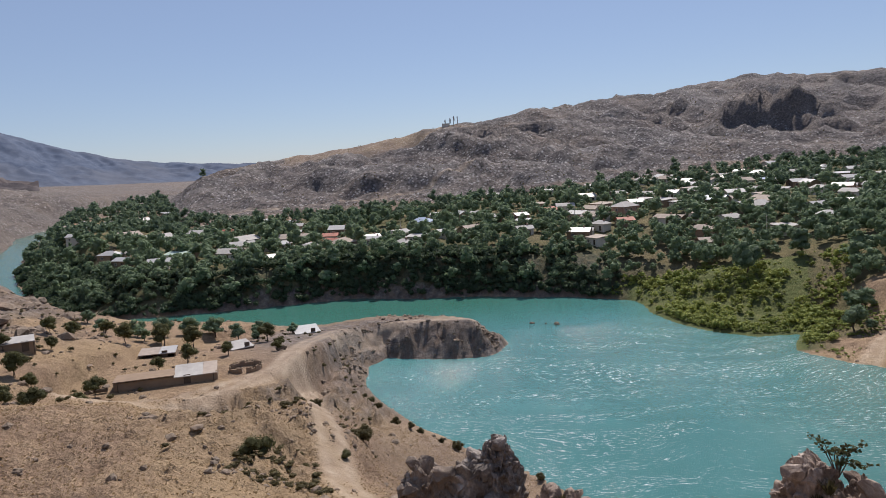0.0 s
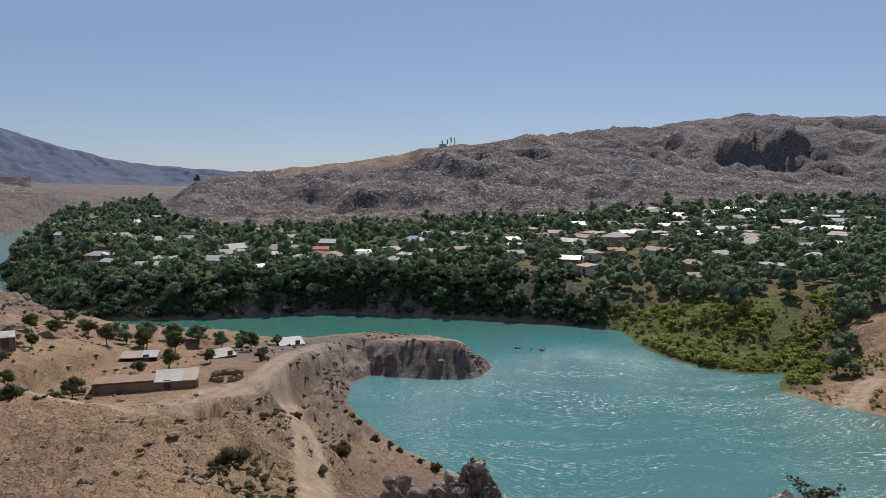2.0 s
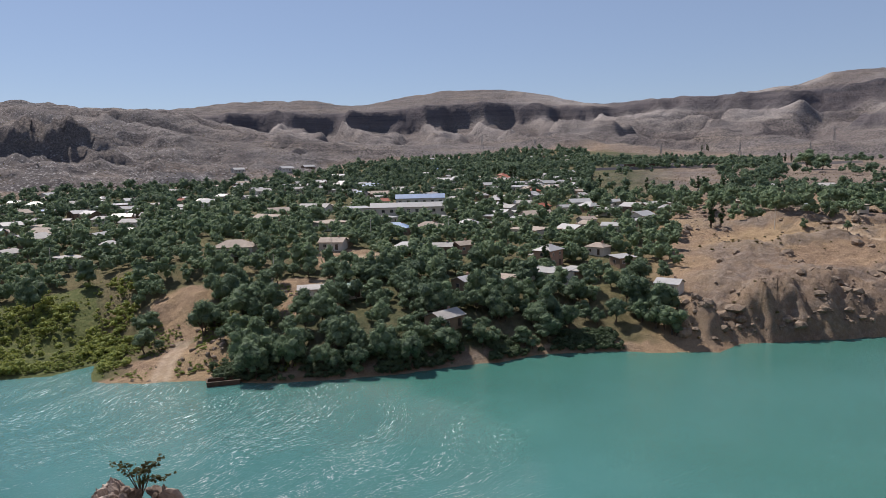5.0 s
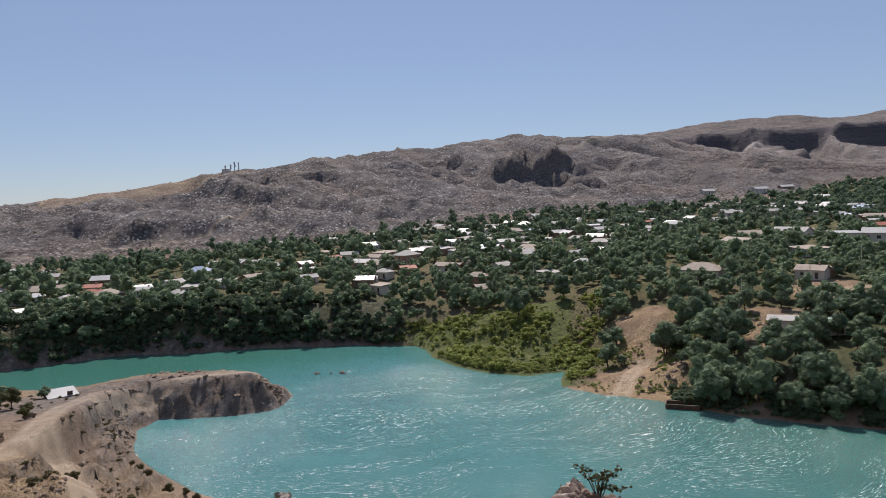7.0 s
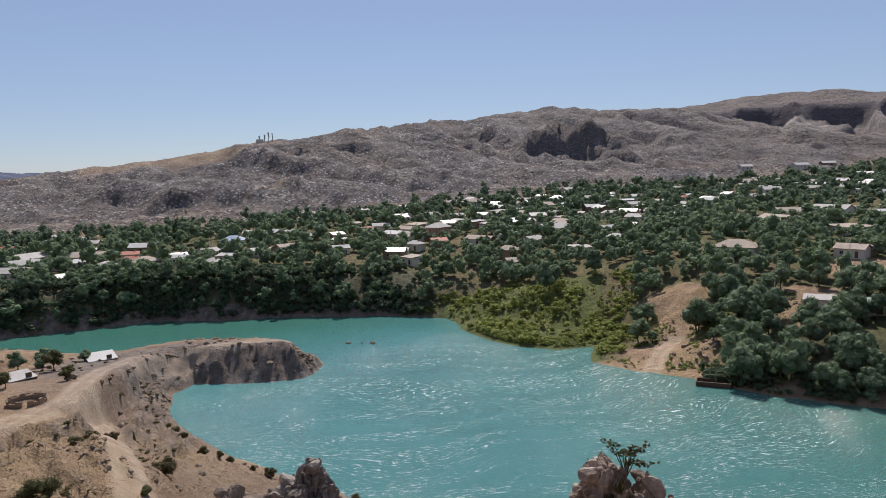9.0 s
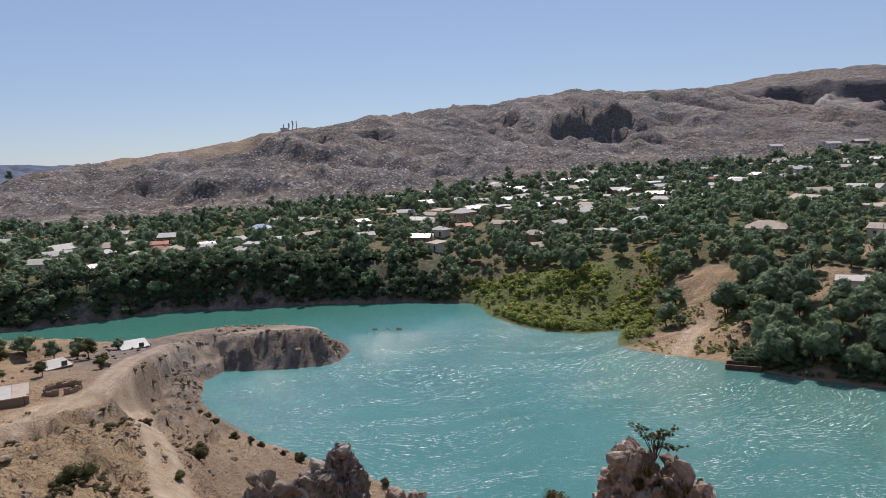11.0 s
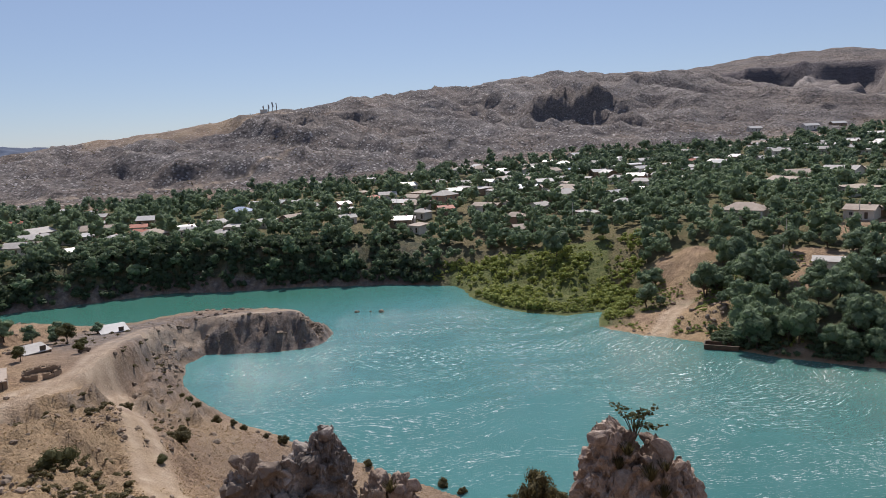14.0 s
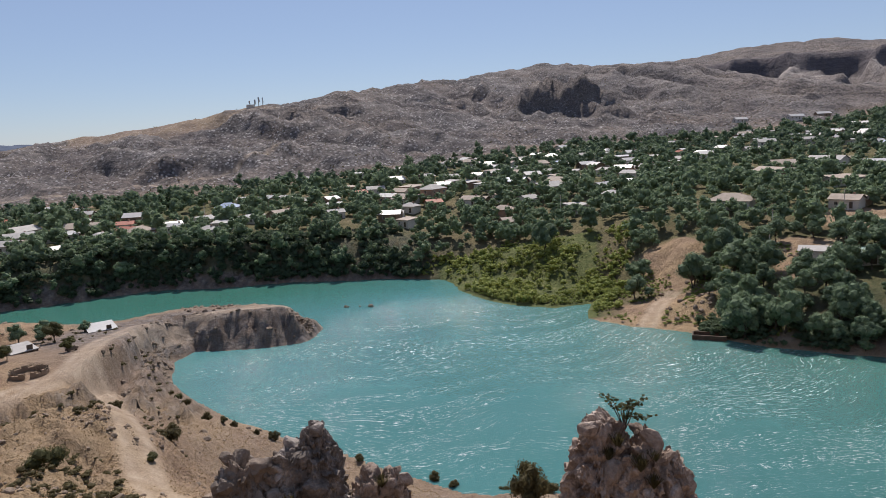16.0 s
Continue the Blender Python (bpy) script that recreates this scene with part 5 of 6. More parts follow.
scatter("hill_scrub", np.stack([x, y, h - 0.2, w, w * 0.8], -1)[ok], unit_crowns(33, 8, 5, 0.5, 0), LEAF_DRY, "sparse dark thorn scrub on the stony hillside", "scrub", 33)
g, az, r, x, y, h, cv, d, bey = sample(15000, -58, -6, 55, 720, 15)
ok = ~bey & (d > 3) & (cv[:, 0] < 0.1) & (g.random(len(x)) < np.clip((fbm(x / 25, y / 25, 3, 66) - 0.42) * 4, 0, 0.6))
w = g.uniform(0.7, 2.2, len(x))
gx, gy = bearing(-14, 86)
bump_spots = np.exp(-(((x - gx) / 14) ** 2 + ((y - gy) / 26) ** 2)) > 0.25
w = np.where(bump_spots, w * 0.8, w)
scatter("slope_scrub", np.stack([x, y, h - 0.15, w, w * 0.65], -1)[ok], unit_crowns(34, 8, 36, 0.22, 0), LEAF_DRY, "low brown thorn scrub dotted over the dry slope", "scrub", 34)
g, az, r, x, y, h, cv, d, bey = sample(7000, 70, 108, 200, 700, 16)
ok = bey & (d > 2) & (g.random(len(x)) < np.clip((fbm(x / 25, y / 25, 3, 67) - 0.45) * 3, 0, 0.4))
w = g.uniform(0.7, 2.4, len(x))
scatter("headland_scrub", np.stack([x, y, h - 0.15, w, w * 0.65], -1)[ok], unit_crowns(35, 8, 26, 0.26, 0), LEAF_DRY, "sparse brown scrub on the bare headland", "scrub", 35)
POPLAR_SPOTS = [(889, 192), (881, 184), (893, 186), (943, 179), (964, 176), (779, 377), (790, 378), (797, 375), (803, 371), (808, 368), (812, 365), (816, 362), (820, 360), (1232, 363), (1240, 357), (1260, 360), (297, 83), (300, 80), (449, 292), (477, 217), (470, 222), (483, 214), (-112, 372), (-104, 378), (-76, 366), (-44, 395), (-40, 398), (431, 160), (440, 128), (455, 136), (460, 122), (466, 124), (210, 112), (222, 88), (300, 160), (255, 180), (318, 196), (286, 205), (510, 300), (520, 310)]
for k, (px, py) in enumerate(POPLAR_SPOTS):
    poplars[k % 2].put(stand(px, py, rng.uniform(0.75, 1.1), 50 * k, 0.2))
# the belt of bushy trees behind the sheds on the near shore
for k, (px, py, pw) in enumerate([(-70, 158, 5), (-65, 160, 5.5), (-60, 163, 5), (-55, 166, 6), (-50, 167, 5), (-46, 170, 5), (-66, 152, 4), (-39, 176, 3.5), (-44, 162, 3.5), (-80, 163, 4), (-88, 172, 4)]):
    village_trees[(k * 2) % 7].put(pose(px, py, height_at(px, py) - 0.2, 0, 0, 29 * k) @ Matrix.Diagonal((pw / 8.5, pw / 8.5, pw / 9.5, 1)))
# larger trees that stand alone: east, north, crown width, height
for k, (px, py, pw, ph) in enumerate([(772, 126, 24, 20), (762, 112, 18, 15), (342, -14, 15, 11), (338, -35, 17, 12), (352, -45, 12, 9), (366, -54, 13, 11), (376, -77, 13, 10), (390, -68, 11, 9), (305, -56, 12, 7), (354, 8, 8, 8), (341, 25, 6, 5), (738, -54, 14, 10), (682, -104, 15, 11), (710, -14, 14, 10), (734, 34, 20, 12), (700, 10, 18, 11), (655, -140, 13, 9), (600, -120, 12, 9), (560, -90, 12, 9), (300, 50, 4, 4.5), (292, 34, 3.5, 4), (98, 228, 10, 11), (118, 232, 9, 9)]):
    village_trees[(k * 3) % 7].put(pose(px, py, height_at(px, py) - 0.2, 0, 0, 31 * k) @ Matrix.Diagonal((pw / 8.5, pw / 8.5, ph / 8.0, 1)))


# dry bushes in the gullied face and along the near shore
g, az, r, x, y, h, cv, d, bey = sample(1500, -22, -7, 58, 112, 17)
ok = ~bey & (d > 2) & (cv[:, 0] < 0.1) & (g.random(len(x)) < np.clip((fbm(x / 9, y / 9, 3, 68) - 0.4) * 4, 0, 0.5) * np.exp(-((az + 14) / 5) ** 2))
w = g.uniform(0.5, 1.7, len(x))
scatter("gully_scrub", np.stack([x, y, h - 0.1, w, w * 0.6], -1)[ok], unit_crowns(36, 8, 70, 0.18, 1), LEAF_DRY, "dry brown scrub in the gullied slope face", "scrub", 36)
g, az, r, x, y, h, cv, d, bey = sample(12000, 62, 116, 35, 240, 18)
ok = ~bey & (d > 3) & (d < 13) & (g.random(len(x)) < np.clip((fbm(x / 12, y / 12, 3, 69) - 0.42) * 5, 0, 0.7))
w = g.uniform(0.9, 3.2, len(x))
scatter("shore_scrub", np.stack([x, y, h - 0.1, w, w * 0.75], -1)[ok], unit_crowns(37, 8, 190, 0.1, 2), LEAF_ORCHARD, "olive-green bushes along the dark near shore", "scrub", 37)
g, az, r, x, y, h, cv, d, bey = sample(5000, 26, 42, 150, 225, 19)
ok = bey & (d > 2) & (cv[:, 0] < 0.2) & (g.random(len(x)) < np.clip((fbm(x / 7, y / 7, 3, 70) - 0.5) * 5, 0, 0.7))
w = g.uniform(0.5, 1.7, len(x))
scatter("landing_scrub", np.stack([x, y, h - 0.1, w, w * 0.6], -1)[ok], unit_crowns(38, 8, 34, 0.23, 1), LEAF_SCRUB, "low green scrub round the bare landing", "scrub", 38)

# ---- barn, sheds and corral on the near terrace ----
def shed(name, x, y, turn, w, dp, h, roofs, label, rise=0.5, open_front=False):
    root = tagged(new(name), label, "shed")
    bm = bmesh.new()
    t = 0.3
    box(bm, w, t, h + rise + 1.5, 0, dp / 2 - t / 2, -1.5)
    for s in (-1, 1):
        box(bm, t, dp - t, h + 1.6, s * (w / 2 - t / 2), -t / 2, -1.5)
    if not open_front:
        box(bm, w - 2 * t, t, h + 1.5, 0, -dp / 2 + t / 2, -1.5)
    part("wall", bm, ADOBE, root, "crumbling mud-brick walls")
    x0 = -w / 2
    for share, colour, *slope in roofs:
        x1 = x0 + w * share
        front, back = slope or (h, h + rise)
        bm = bmesh.new()
        vs = [bm.verts.new(p) for p in ((x0 - 0.1, -dp / 2 - 0.4, front), (x1 - 0.02, -dp / 2 - 0.4, front), (x1 - 0.02, dp / 2 + 0.3, back), (x0 - 0.1, dp / 2 + 0.3, back))]
        f = bm.faces.new(vs)
        r = bmesh.ops.extrude_face_region(bm, geom=[f])
        for gq in r["geom"]:
            if isinstance(gq, bmesh.types.BMVert):
                gq.co.z += 0.14
        bmesh.ops.recalc_face_normals(bm, faces=bm.faces[:])
        part("roof", bm, ROOFS[colour] if colour in ROOFS else ADOBE, root, (ROOF_WORDS[colour] if colour in ROOFS else "flat mud") + " roof")
        x0 = x1
    bm = bmesh.new()
    box(bm, 1.1, 0.1, 1.8, w * 0.2, -dp / 2 - 0.05, 0)
    part("door", bm, DARK_WOOD, root, "dark plank door")
    for s in (-1, 1):
        bm = bmesh.new()
        tube(bm, (s * w * 0.46, -dp / 2 - 0.3, -0.5), (s * w * 0.46, -dp / 2 - 0.3, h), 0.08, 0.07)
        part("post", bm, DARK_WOOD, root)
    root.matrix_basis = stand(x, y, 1, turn, 0.25)
    return root


shed("barn", -48.5, 119.5, 16, 16.5, 4.6, 1.7, [(0.58, "mud", 1.9, 1.75), (0.28, "pale", 1.5, 2.3), (0.14, "tan", 1.5, 2.3)], "long mud-brick barn with a low patched roof", 0.0)
shed("shed", -58.5, 141, 12, 7.0, 3.4, 1.2, [(0.55, "tan"), (0.45, "white")], "mud-brick shed with a half white sheet roof", 0.5, True)
shed("shed", -44, 147, 40, 5.0, 3.4, 0.7, [(1.0, "pale")], "small shed with a tilted grey slate roof", 0.9)
shed("shed", -35.5, 176, 22, 6.2, 5.0, 0.7, [(1.0, "white")], "low shed with a bright metal sheet roof near the water", 0.9, True)
shed("hut", -74.5, 121.5, 30, 5.0, 3.5, 1.6, [(1.0, "pale")], "small mud-brick hut among slope trees", 0.4)

# the pen beside the barn: a broken ring of mud wall topped with brushwood
corral = tagged(new("corral"), "round mud-walled pen topped with dark brushwood beside the barn", "fence")
CX, CY = -36.6, 125.0
for k in range(20):
    a, a2 = 2 * math.pi * k / 20, 2 * math.pi * (k + 1) / 20
    ax, ay, bx2, by2 = 2.7 * math.cos(a), 2.6 * math.sin(a), 2.7 * math.cos(a2), 2.6 * math.sin(a2)
    z0 = height_at(CX + ax, CY + ay)
    long = math.hypot(bx2 - ax, by2 - ay)
    if k == 15:
        continue
    bm = bmesh.new()
    vs = box(bm, long + 0.1, 0.35, 1.3 + rng.uniform(-0.25, 0.2), (ax + bx2) / 2, (ay + by2) / 2, z0 - 0.5, math.atan2(by2 - ay, bx2 - ax), 0.93)
    bmesh.ops.subdivide_edges(bm, edges=bm.edges[:], cuts=2, use_grid_fill=True)
    for v in bm.verts:
        v.co += Vector(rng.normal(size=3)) * 0.035
    part("wall", bm, ADOBE, corral)
    bm = bmesh.new()
    for _ in range(9):
        t, t2 = rng.random(), rng.random()
        tube(bm, (ax + (bx2 - ax) * t, ay + (by2 - ay) * t, z0 + 0.75), (ax + (bx2 - ax) * t2 + rng.normal() * 0.15, ay + (by2 - ay) * t2 + rng.normal() * 0.15, z0 + rng.uniform(0.8, 1.25)), 0.04, 0.02, 4)
    part("brushwood", bm, DARK_WOOD, corral)
corral.matrix_basis = pose(CX, CY, 0)
# feed troughs and a stack of poles in the yard
for x, y, turn in ((-58, 115, 20), (-33.5, 140, 50)):
    trough = tagged(new("trough"), "weathered wooden feed trough on the dusty yard", "trough", "troughs")
    bm = bmesh.new()
    box(bm, 2.2, 0.7, 0.08, 0, 0, 0.25)
    for sy in (-0.33, 0.33):
        box(bm, 2.2, 0.06, 0.35, 0, sy, 0.33)
    part("bin", bm, DARK_WOOD, trough)
    for sx in (-0.8, 0.8):
        bm = bmesh.new()
        box(bm, 0.1, 0.6, 0.45, sx, 0, -0.2)
        part("leg", bm, DARK_WOOD, trough)
    trough.matrix_basis = stand(x, y, 1, turn)


def wheel(parent, x, y, rad):
    bm = bmesh.new()
    bmesh.ops.create_cone(bm, cap_ends=True, segments=14, radius1=rad, radius2=rad, depth=0.26, matrix=Matrix.Translation((x, y, rad)) @ Matrix.Rotation(math.pi / 2, 4, "X"))
    wh = part("wheel", bm, TYRE, parent, "black rubber tyre")
    bm = bmesh.new()
    bmesh.ops.create_cone(bm, cap_ends=True, segments=10, radius1=rad * 0.5, radius2=rad * 0.5, depth=0.29, matrix=Matrix.Translation((x, y, rad)) @ Matrix.Rotation(math.pi / 2, 4, "X"))
    part("rim", bm, STEEL, wh)


# ---- railway on the plain behind the village ----
RAIL = [(690, 330), (720, 312), (768, 286), (818, 250), (857, 201), (885, 150), (905, 95)]
railway = tagged(new("railway_bank"), "low grey gravel railway bank crossing the dry plain", "railway")
bm = bmesh.new()
rings = []
for k, (x, y) in enumerate(RAIL):
    (ax, ay), (bx2, by2) = RAIL[max(k - 1, 0)], RAIL[min(k + 1, len(RAIL) - 1)]
    dx, dy = bx2 - ax, by2 - ay
    nx, ny = -dy / math.hypot(dx, dy), dx / math.hypot(dx, dy)
    z = height_at(x, y)
    rings.append([bm.verts.new((x + nx * o, y + ny * o, z + up)) for o, up in ((-7, -2), (-3, 2.2), (3, 2.2), (7, -2))])
for p, q in zip(rings, rings[1:]):
    for k in range(3):
        bm.faces.new((p[k], p[k + 1], q[k + 1], q[k]))
bmesh.ops.recalc_face_normals(bm, faces=bm.faces[:])
part("gravel", bm, plain("rail_gravel", (0.16, 0.145, 0.14), 0.95, 0, 0.4, 0.3), railway)
for k in range(9):
    t = 0.35 + k * 0.155
    i0 = min(int(t) + 1, len(RAIL) - 2)
    (ax, ay), (bx2, by2) = RAIL[i0], RAIL[i0 + 1]
    f = t - int(t)
    x, y = ax + (bx2 - ax) * f, ay + (by2 - ay) * f
    zr = height_at(ax, ay) * (1 - f) + height_at(bx2, by2) * f + 2.2
    wagon = tagged(new("wagon"), "rust-brown railway goods wagon standing on the bank", "wagon", "goods wagons")
    bm = bmesh.new()
    box(bm, 8.2, 2.8, 2.3, 0, 0, 0.95)
    bmesh.ops.bevel(bm, geom=bm.edges[:], offset=0.08, segments=1)
    part("body", bm, RUST if k % 4 else ROOFS["pale"], wagon)
    for wx in (-2.8, 2.8):
        for wy in (-0.8, 0.8):
            wheel(wagon, wx, wy, 0.46)
    wagon.matrix_basis = pose(x, y, zr, 0, 0, math.degrees(math.atan2(by2 - ay, bx2 - ax)))


# ---- vehicles on the road ----
def truck(x, y, turn, length, body, label):
    root = tagged(new("truck"), label, "truck", "trucks on the road")
    bm = bmesh.new()
    vs = box(bm, length * 0.68, 2.4, 2.4, -length * 0.14, 0, 0.95)
    bmesh.ops.bevel(bm, geom=bm.edges[:], offset=0.08, segments=1)
    part("cargo_box", bm, body, root)
    bm = bmesh.new()
    box(bm, length * 0.25, 2.3, 1.9, length * 0.36, 0, 0.6)
    bmesh.ops.bevel(bm, geom=bm.edges[:], offset=0.15, segments=2)
    cab = part("cab", bm, ROOFS["white"], root)
    bm = bmesh.new()
    box(bm, 0.06, 2.0, 0.75, length * 0.487, 0, 1.5)
    part("windscreen", bm, GLASS, cab, "dark windscreen")
    bm = bmesh.new()
    box(bm, length * 0.95, 0.9, 0.2, 0, 0, 0.65)
    part("chassis", bm, TYRE, root)
    for wx in (-length * 0.36, -length * 0.2, length * 0.36):
        for wy in (-1.08, 1.08):
            wheel(root, wx, wy, 0.48)
    root.matrix_basis = stand(x, y, 1, turn, -0.06)


def car(x, y, turn, paint, label):
    root = tagged(new("car"), label, "car", "cars on the road")
    bm = bmesh.new()
    box(bm, 4.2, 1.7, 0.6, 0, 0, 0.35)
    box(bm, 2.3, 1.55, 0.6, -0.2, 0, 0.95, 0, 0.8)
    bmesh.ops.bevel(bm, geom=bm.edges[:], offset=0.1, segments=2)
    part("body", bm, paint, root)
    bm = bmesh.new()
    box(bm, 1.8, 1.6, 0.36, -0.2, 0, 1.02, 0, 0.92)
    part("window", bm, GLASS, root, "dark side windows")
    for wx in (-1.3, 1.3):
        for wy in (-0.78, 0.78):
            wheel(root, wx, wy, 0.31)
    root.matrix_basis = stand(x, y, 1, turn, -0.05)


truck(-240.5, 206.5, 62, 8.0, ROOFS["pale"], "box truck with a grey cargo box on the road")
truck(-238, 233, 78, 8.5, ROOFS["green"], "pale green truck parked at the roadside")
car(-244, 195, 45, ROOFS["white"], "white car on the dusty road")
car(-246, 189, 45, ROOFS["blue"], "blue car on the dusty road")


# ---- on the water ----
def pontoon(x, y, turn):
    root = tagged(new("pontoon"), "rusty open steel pontoon moored at the far bank", "boat")
    bm = bmesh.new()
    L, B, H = 7.6, 3.4, 1.5
    for sx, sy, px, py in ((L, 0.18, 0, -B / 2), (L, 0.18, 0, B / 2), (0.18, B - 0.18, -L / 2 + 0.09, 0), (0.18, B - 0.18, L / 2 - 0.09, 0)):
        box(bm, sx, sy, H, px, py, -0.5)
    part("hull", bm, RUST, root)
    bm = bmesh.new()
    box(bm, L - 0.4, B - 0.2, 0.12, 0, 0, -0.1)
    part("deck", bm, DARK_WOOD, root, "dark floor inside the hull")
    for sx, sy, px, py in ((L + 0.2, 0.3, 0, -B / 2), (L + 0.2, 0.3, 0, B / 2), (0.3, B - 0.3, -L / 2, 0), (0.3, B - 0.3, L / 2, 0)):
        bm = bmesh.new()
        box(bm, sx, sy, 0.12, px, py, H - 0.5)
        part("rim", bm, DARK_WOOD, root)
    root.matrix_basis = pose(x, y, 0.0, 0, 0, turn)


pontoon(102.0, 141.2, -38)


# ---- rocks ----
def rock_mesh(name, blobs, seed, level, material, pieces=9, share=0.45):
    """A rock of angular, overlapping split blocks that fill the given lumps (x, y, z, rx, ry, rz)."""
    g = np.random.default_rng(seed)
    verts, faces, base = [], [], 0
    balls = []
    for sub in (level, level - 1):
        bm = bmesh.new()
        bmesh.ops.create_icosphere(bm, subdivisions=sub, radius=1.0)
        bm.verts.ensure_lookup_table()
        balls.append((np.array([v.co.normalized() for v in bm.verts]), np.array([[v.index for v in f.verts] for f in bm.faces])))
        bm.free()
    for x, y, z, rx, ry, rz in blobs:
        for k in range(pieces):
            dirs, tris = balls[k > 2]
            off = g.normal(size=3)
            off *= 0.72 * g.random() ** 0.3 / np.linalg.norm(off) * (k > 0)
            size = np.array([rx, ry, rz]) * ((share if k else 0.7) * g.uniform(0.75, 1.25, 3))
            planes = g.normal(size=(13, 3))
            planes /= np.linalg.norm(planes, axis=1)[:, None]
            reach = g.uniform(0.72, 1.05, 13)
            dot = dirs @ planes.T
            rad = np.where(dot > 0.05, reach / np.maximum(dot, 0.05), 9).min(axis=1)
            rad = np.minimum(rad, 1.25)
            p = dirs * rad[:, None] * size + np.array([x, y, z]) + off * np.array([rx, ry, rz])
            rough = np.array([noise.fractal(Vector(v) * 2.3, 0.7, 2.1, 5) + 0.6 * noise.fractal(Vector((v[0] * 4, v[1] * 4, v[2] * 10)), 0.6, 2.0, 4) for v in p])
            p = p + dirs * (rough * 0.16 * min(rx, ry, rz))[:, None]
            verts.append(p)
            faces.append(tris + base)
            base += len(p)
    me = bpy.data.meshes.new(name)
    me.from_pydata(np.concatenate(verts).tolist(), [], np.concatenate(faces).tolist())
    me.materials.append(material)
    return me


def crag(forms, seed, material, label):
    """Angular weathered rock: steep forms (x, y, top, half width, half depth) broken into tilted facets at three scales."""
    g = np.random.default_rng(seed)
    bm = bmesh.new()
    bmesh.ops.create_icosphere(bm, subdivisions=6, radius=1.0)
    bm.verts.ensure_lookup_table()
    dirs, tris = np.array([v.co.normalized() for v in bm.verts]), np.array([[v.index for v in f.verts] for f in bm.faces])
    bm.free()
    root = tagged(new("crag"), label, "rock")
    for x, y, top, rx, ry in forms:
        rz, n = 1.9, 2.7
        rad = (np.abs(dirs) ** n).sum(axis=1) ** (-1 / n)
        p = dirs * rad[:, None]
        flare = 1 + 0.5 * np.clip((0.95 - p[:, 2]), 0, 1.4)
        p = p * np.array([rx, ry, rz]) * np.stack([flare, flare, np.ones(len(p))], -1)
        out = p / np.array([rx, ry, rz * 0.75])
        out /= np.linalg.norm(out, axis=1)[:, None]
        for gap, amp, tilt in ((0.5, 0.14, 0.22), (0.22, 0.08, 0.36), (0.1, 0.036, 0.5)):
            box_lo, box_hi = p.min(axis=0) - gap, p.max(axis=0) + gap
            count = min(int(np.prod((box_hi - box_lo) / gap)) + 8, 2600)
            sites = g.uniform(box_lo, box_hi, (count, 3))
            best = np.empty(len(p), int)
            for i in range(0, len(p), 4000):
                q = p[i:i + 4000]
                best[i:i + 4000] = (-2 * q @ sites.T + (sites * sites).sum(1)[None]).argmin(axis=1)
            lean = g.normal(size=(count, 3)) * tilt
            move = -amp * g.random(count)[best] + ((p - sites[best]) * lean[best]).sum(axis=1)
            p = p + out * np.clip(move, -1.3 * amp, 0.15 * amp)[:, None]
        # deep pits, cracks and weathered edges
        near = p[:, 2] > rz - 3.6
        pit = np.zeros(len(p))
        pit[near] = [noise.ridged_multi_fractal(Vector((v[0] + x, v[1] + y, v[2] * 0.8)) * 2.6, 0.9, 2.2, 6, 1.0, 2.0) for v in p[near]]
        p = p - out * np.clip((pit - 0.9) * 0.07, -0.06, 0.12)[:, None] + np.array([x, y, top - rz])
        seen = p[tris][:, :, 2].max(axis=1) > 40.2
        me = bpy.data.meshes.new("rock_block")
        me.from_pydata(p.tolist(), [], tris[seen].tolist())
        part_mesh("rock_block", me, material, root)
    # split angular blocks wedged over the core, smaller towards the top
    bm = bmesh.new()
    bmesh.ops.create_icosphere(bm, subdivisions=3, radius=1.0)
    bm.verts.ensure_lookup_table()
    dirs, tris = np.array([v.co.normalized() for v in bm.verts]), [[v.index for v in f.verts] for f in bm.faces]
    bm.free()
    for x, y, top, rx, ry in forms:
        for k in range(6):
            low = 0.12 + g.random() * 1.3
            a = g.random() * 2 * math.pi
            size = g.uniform(0.12, 0.27) * (0.75 + 0.5 * low) * (rx / 0.45) ** 0.5
            grow = (1 + 0.42 * min(low, 1.4)) * g.uniform(0.5, 0.85) * (0.3 + 0.7 * min(1, low * 2.2))
            c = np.array([x + rx * grow * math.cos(a), y + ry * grow * math.sin(a), min(top - low, top - size * 0.55)])
            planes = g.normal(size=(15, 3))
            planes /= np.linalg.norm(planes, axis=1)[:, None]
            dot = dirs @ planes.T
            rad = np.where(dot > 0.05, g.uniform(0.55, 0.9, 15) / np.maximum(dot, 0.05), 9).min(axis=1)
            p = dirs * np.minimum(rad, 1.35)[:, None] * size * g.uniform(0.7, 1.3, 3)
            tilt = Euler(g.uniform(-0.7, 0.7, 3)).to_matrix()
            p = p @ np.array(tilt).T + c
            pits = np.array([noise.ridged_multi_fractal(Vector(v) * 3.2, 0.9, 2.2, 6, 1.0, 2.0) for v in p])
            p = p - dirs * (np.clip(pits - 0.7, -0.5, 1.6) * 0.12 * size)[:, None]
            me = bpy.data.meshes.new("rock_block")
            me.from_pydata(p.tolist(), [], tris)
            part_mesh("rock_block", me, material, root)


